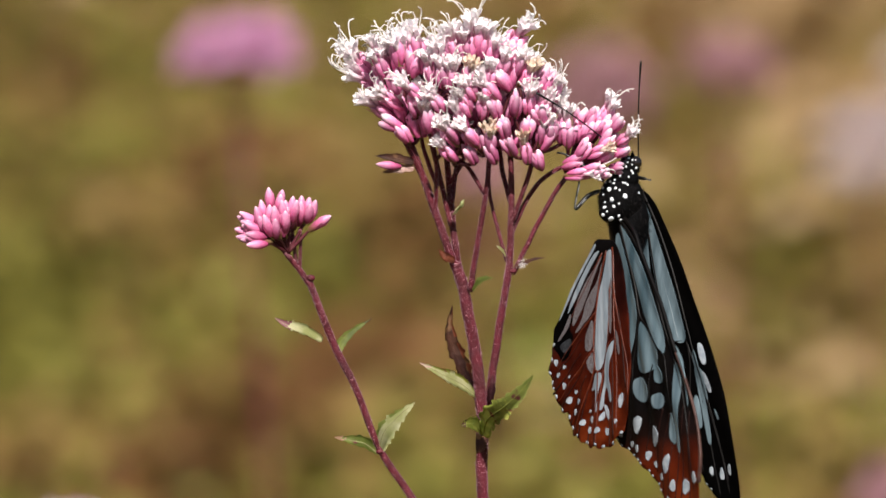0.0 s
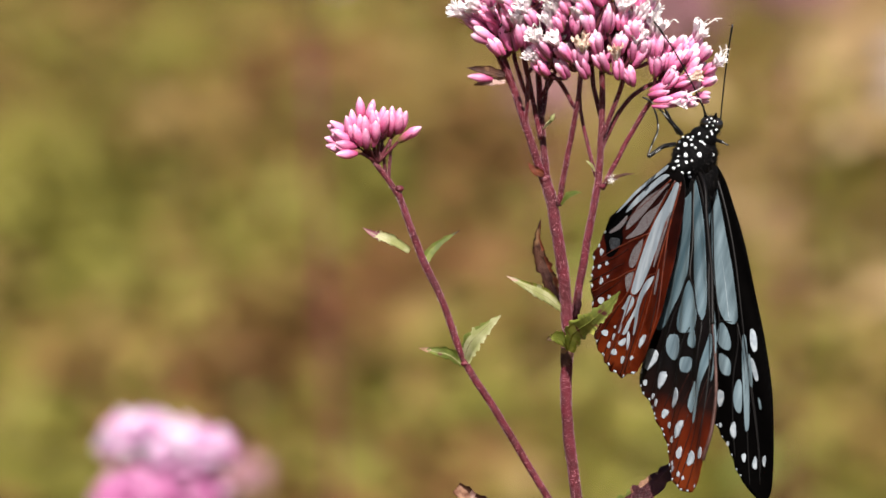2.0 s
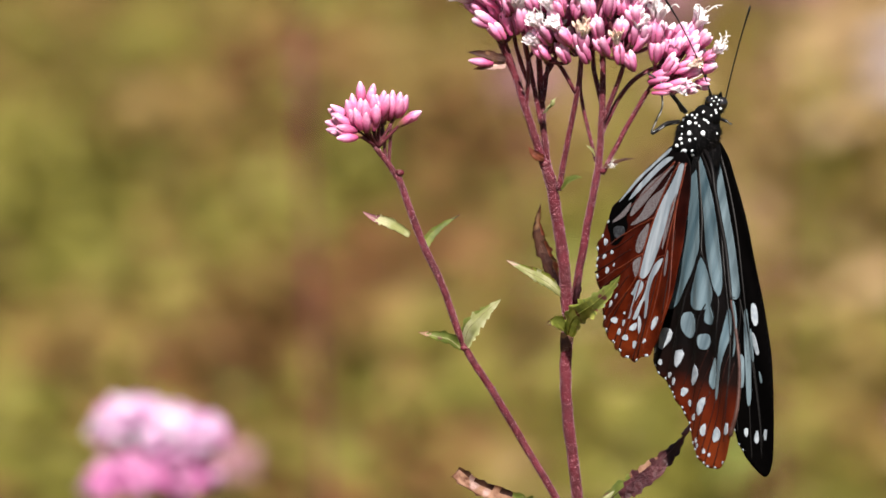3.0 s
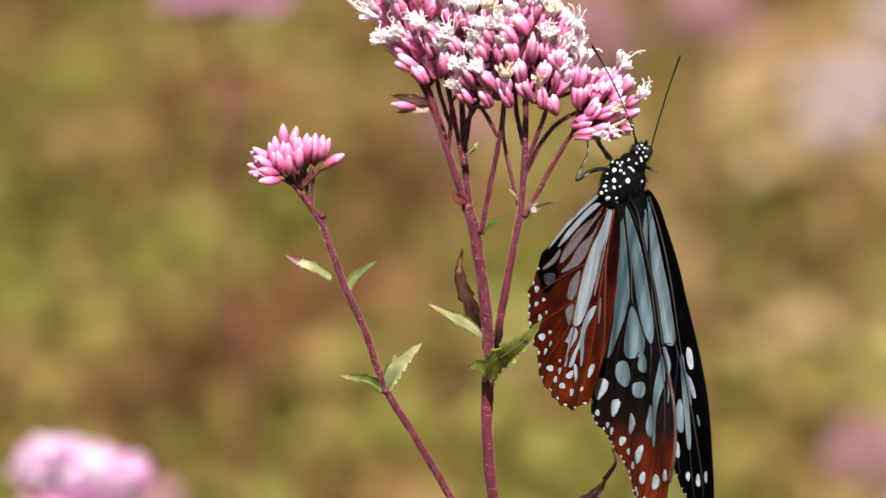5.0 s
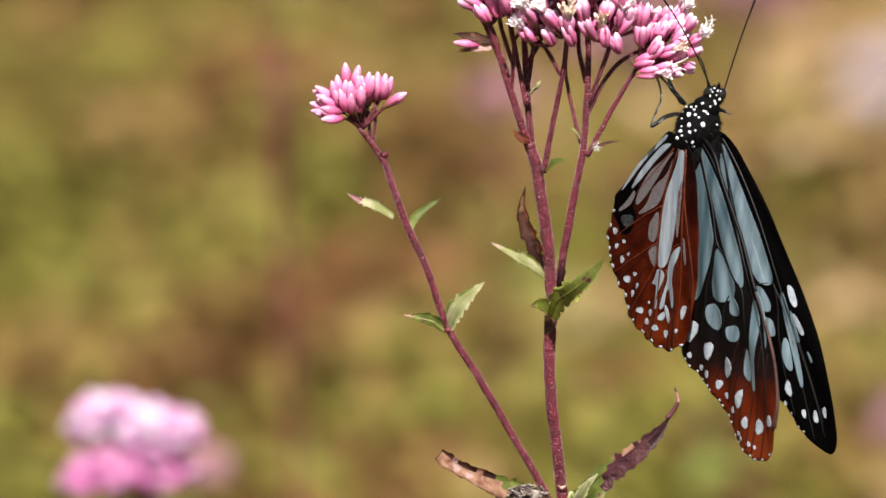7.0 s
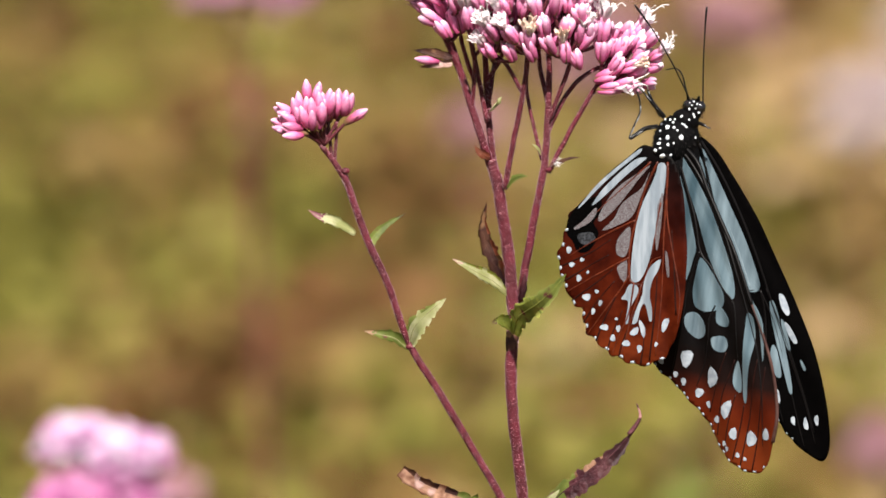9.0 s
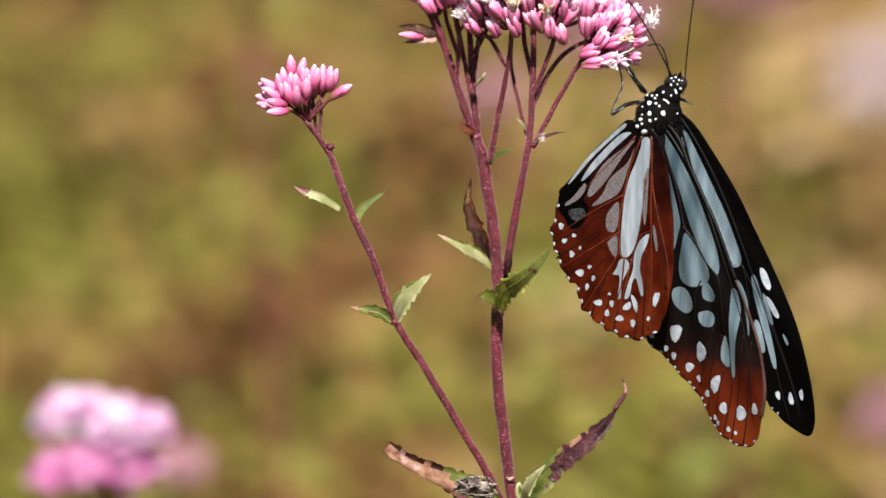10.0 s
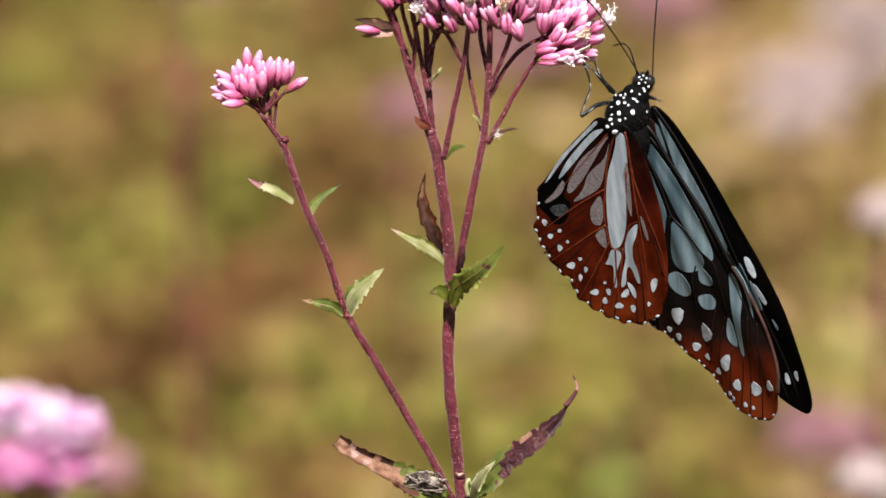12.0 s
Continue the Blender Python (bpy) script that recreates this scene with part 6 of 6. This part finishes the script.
    walk(WINGS["fr"], [
        (0, pose(0.00364, 0.00070, -0.00798, -0.8, -46.4, -16.1)),
        (0.3, pose(0.00241, -0.00268, -0.00550, -12.2, -51.3, -3.3)),
        (0.5, pose(0.00264, -0.00154, -0.00550, -4.2, -53.1, -10.0)),
        (0.9, pose(0.00181, -0.00295, -0.00550, -7.0, -48.0, -6.0)),
        (1, pose(0.00211, -0.00132, -0.00550, 4.6, -33.1, -15.2)),
        (1.2, pose(0.00381, -0.00177, -0.00550, -15.6, 16.9, -1.3)),
        (1.5, pose(0.00441, -0.00150, -0.00550, -0.0, 23.4, -1.6)),
        (1.7, pose(0.00318, -0.00236, -0.00550, 3.8, 27.6, -2.1)),
        (2, pose(0.00273, -0.00092, -0.00801, 4.5, -35.0, -17.0)),
        (2.5, pose(0.00299, -0.00056, -0.00801, 1.3, -34.2, -13.7)),
        (2.7, pose(0.00274, -0.00058, -0.00801, 3.6, -40.2, -14.7)),
        (4.3, pose(0.00382, -0.00081, -0.00800, 0.2, -42.6, -5.0)),
        (4.5, pose(0.00305, -0.00056, -0.00800, 2.8, -39.2, -7.2)),
        (5, pose(0.00394, -0.00092, -0.00800, 0.4, -46.2, -7.1)),
        (5.5, pose(0.00365, -0.00071, -0.00800, 1.9, -42.5, -8.1)),
        (6, pose(0.00348, -0.00045, -0.00800, 3.2, -42.7, -8.2)),
        (6.5, pose(0.00365, -0.00086, -0.00800, -0.3, -39.2, -4.8)),
        (7, pose(0.00341, -0.00082, -0.00800, 0.7, -35.3, -4.7)),
        (7.2, pose(0.00406, -0.00094, -0.015000, -1.5, -35.7, -1.2)),
        (8.8, pose(0.00357, 0.00065, -0.00800, 5.8, -3.8, -7.0)),
        (9, pose(0.00355, 0.00073, -0.00800, 5.9, -3.9, -5.4)),
        (9.5, pose(0.00331, 0.00075, -0.00800, 5.5, -8.9, -4.5)),
        (10, pose(0.00307, 0.00075, -0.00801, 4.9, -14.3, -4.5)),
        (10.5, pose(0.00314, 0.00083, -0.00800, 6.3, -18.4, -8.7)),
        (11, pose(0.00349, 0.00081, -0.00801, 5.4, -15.4, -7.0)),
        (11.5, pose(0.00334, 0.00104, -0.00800, 8.2, -24.6, -5.3)),
        (12, pose(0.00433, 0.00155, -0.01200, 23.2, -27.0, -10.4)),
    ])
    walk(WINGS["hl"], [
        (0, pose(-0.00587, -0.00736, -0.00009, -32.3, -49.4, 15.2)),
        (0.3, pose(-0.00510, -0.00659, -0.00010, -29.5, -47.6, 13.4)),
        (0.5, pose(-0.00477, -0.00599, -0.00010, -26.0, -48.9, 9.9)),
        (0.9, pose(-0.00412, -0.00460, -0.00010, -16.6, -58.2, 4.8)),
        (1, pose(-0.00362, -0.00186, -0.00010, 11.2, -62.1, -30.7)),
        (1.2, pose(-0.00542, -0.00124, -0.00010, 47.3, -78.8, -66.2)),
        (1.5, pose(-0.00508, -0.00148, -0.00010, 37.0, -78.8, -56.2)),
        (1.7, pose(-0.00525, -0.00261, -0.00010, 12.3, -69.7, -25.7)),
        (2, pose(-0.00448, -0.00281, -0.00010, 4.6, -55.6, -18.3)),
        (2.5, pose(-0.00487, -0.00348, -0.00010, -2.2, -51.2, -9.1)),
        (2.7, pose(-0.00461, -0.00360, -0.00010, -2.8, -54.0, -8.4)),
        (4.3, pose(-0.00400, -0.00320, -0.00010, 2.4, -49.8, -5.6)),
        (4.5, pose(-0.00444, -0.00290, -0.00010, 5.9, -49.4, -8.2)),
        (5, pose(-0.00377, -0.00340, -0.00010, -0.3, -52.2, -5.6)),
        (5.5, pose(-0.00404, -0.00301, -0.00010, 3.2, -48.8, -7.2)),
        (6, pose(-0.00393, -0.00305, -0.00010, 2.3, -50.3, -5.7)),
        (6.5, pose(-0.00395, -0.00264, -0.00010, 6.8, -47.7, -6.8)),
        (7, pose(-0.00480, -0.00255, -0.00010, 8.5, -49.3, -8.3)),
        (7.2, pose(-0.00434, -0.00203, -0.00010, 15.4, -39.7, -7.9)),
        (8.8, pose(-0.00534, -0.00302, -0.00010, -0.5, -26.6, -1.8)),
        (9, pose(-0.00504, -0.00274, -0.00010, -0.3, -21.6, -1.0)),
        (9.5, pose(-0.00463, -0.00251, -0.00010, 2.9, -24.3, -0.3)),
        (10, pose(-0.00461, -0.00252, -0.00010, 3.3, -27.8, -0.0)),
        (10.5, pose(-0.00446, -0.00274, -0.00010, 0.8, -32.3, -0.9)),
        (11, pose(-0.00493, -0.00283, -0.00010, 0.4, -24.3, -0.0)),
        (11.5, pose(-0.00419, -0.00271, -0.00010, 2.3, -30.2, 2.5)),
        (12, pose(-0.00431, -0.00186, -0.00010, 19.2, -22.4, 0.1)),
    ])
    walk(WINGS["hr"], [
        (0, pose(-0.00137, -0.00586, -0.01400, -32.3, -45.4, 12.2)),
        (0.3, pose(-0.00060, -0.00509, -0.01400, -29.5, -43.6, 10.4)),
        (0.5, pose(-0.00027, -0.00449, -0.01400, -26.0, -44.9, 6.9)),
        (0.9, pose(0.00200, -0.00050, -0.01600, -8.0, -20.0, -4.0)),
        (1, pose(0.00000, -0.00050, -0.02100, -8.0, 14.0, -4.0)),
        (1.2, pose(0.00190, 0.00050, -0.00750, -4.0, 50.0, -2.0)),
        (1.5, pose(0.00060, 0.00070, -0.00750, -2.0, 56.0, -2.0)),
        (1.7, pose(0.00300, -0.00050, -0.00900, -2.0, 14.0, -5.0)),
        (2, pose(0.00002, -0.00131, -0.01400, 4.6, -51.6, -21.3)),
        (2.5, pose(-0.00037, -0.00198, -0.01400, -2.2, -47.2, -12.1)),
        (2.7, pose(-0.00011, -0.00210, -0.01400, -2.8, -50.0, -11.4)),
        (4.3, pose(0.00050, -0.00170, -0.01400, 2.4, -45.8, -8.6)),
        (4.5, pose(0.00006, -0.00140, -0.01400, 5.9, -45.4, -11.2)),
        (5, pose(0.00073, -0.00190, -0.01400, -0.3, -48.2, -8.6)),
        (5.5, pose(0.00046, -0.00151, -0.01400, 3.2, -44.8, -10.2)),
        (6, pose(0.00057, -0.00155, -0.01400, 2.3, -46.3, -8.7)),
        (6.5, pose(0.00055, -0.00114, -0.01400, 6.8, -43.7, -9.8)),
        (7, pose(-0.00030, -0.00105, -0.01400, 8.5, -45.3, -11.3)),
        (7.2, pose(0.00016, -0.00053, -0.01400, 15.4, -35.7, -10.9)),
        (8.8, pose(-0.00084, -0.00152, -0.01400, -0.5, -22.6, -4.8)),
        (9, pose(-0.00054, -0.00124, -0.01400, -0.3, -17.6, -4.0)),
        (9.5, pose(-0.00013, -0.00101, -0.01400, 2.9, -20.3, -3.3)),
        (10, pose(-0.00011, -0.00102, -0.01400, 3.3, -23.8, -3.0)),
        (10.5, pose(0.00004, -0.00124, -0.01400, 0.8, -28.3, -3.9)),
        (11, pose(-0.00043, -0.00133, -0.01400, 0.4, -20.3, -3.0)),
        (11.5, pose(0.00031, -0.00121, -0.01400, 2.3, -26.2, -0.5)),
        (12, pose(0.00019, -0.00036, -0.01400, 19.2, -18.4, -2.9)),
    ])
    for (feeler, root), turns in zip(FEELERS, (((0, 0), (0.5, -9), (1.0, -10), (1.5, -4), (2.0, 7), (2.5, 2), (4.5, 0), (5.5, -2), (6.5, -6), (7.2, -4), (9.0, 13), (9.5, 9), (12, 8)), ((0, 13), (0.9, 8), (2.5, 0), (5.5, 0), (9.5, 4), (12, 6)))):
        walk(feeler, [(t, Matrix.Translation(root) @ pose(0, 0, 0, 0, 0, turn)) for t, turn in turns])
    # the cluster bends down as the butterfly lets itself drop
    for piece in SAGGING:
        rest = piece.matrix_basis.copy()
        walk(piece, [(t, Matrix.Translation((dx * MM, -0.5 * dz * MM, dz * MM)) @ rest) for t, dx, dz in ((0, 0.0, 0.0), (0.5, 0.0, 0.0), (1.0, -0.4, -1.0), (1.5, -0.6, -1.7), (2.5, -0.9, -2.5), (7.0, -0.9, -2.7), (12, -0.8, -2.6))])
    walk(FLYER, [(0, pose(0.60, 0.40, 0.95, 0, 0, 40)), (0.9, pose(0.1334, 0.40, 0.8614, 0, 20, 30)), (1.0, pose(0.0834, 0.40, 0.8714, 0, 25, 35)), (1.1, pose(0.1034, 0.40, 0.9214, 0, 20, 30)), (3, pose(0.7, 0.5, 1.25, 0, 0, 40)), (12, pose(0.9, 0.6, 1.3, 0, 0, 40))])


motions()
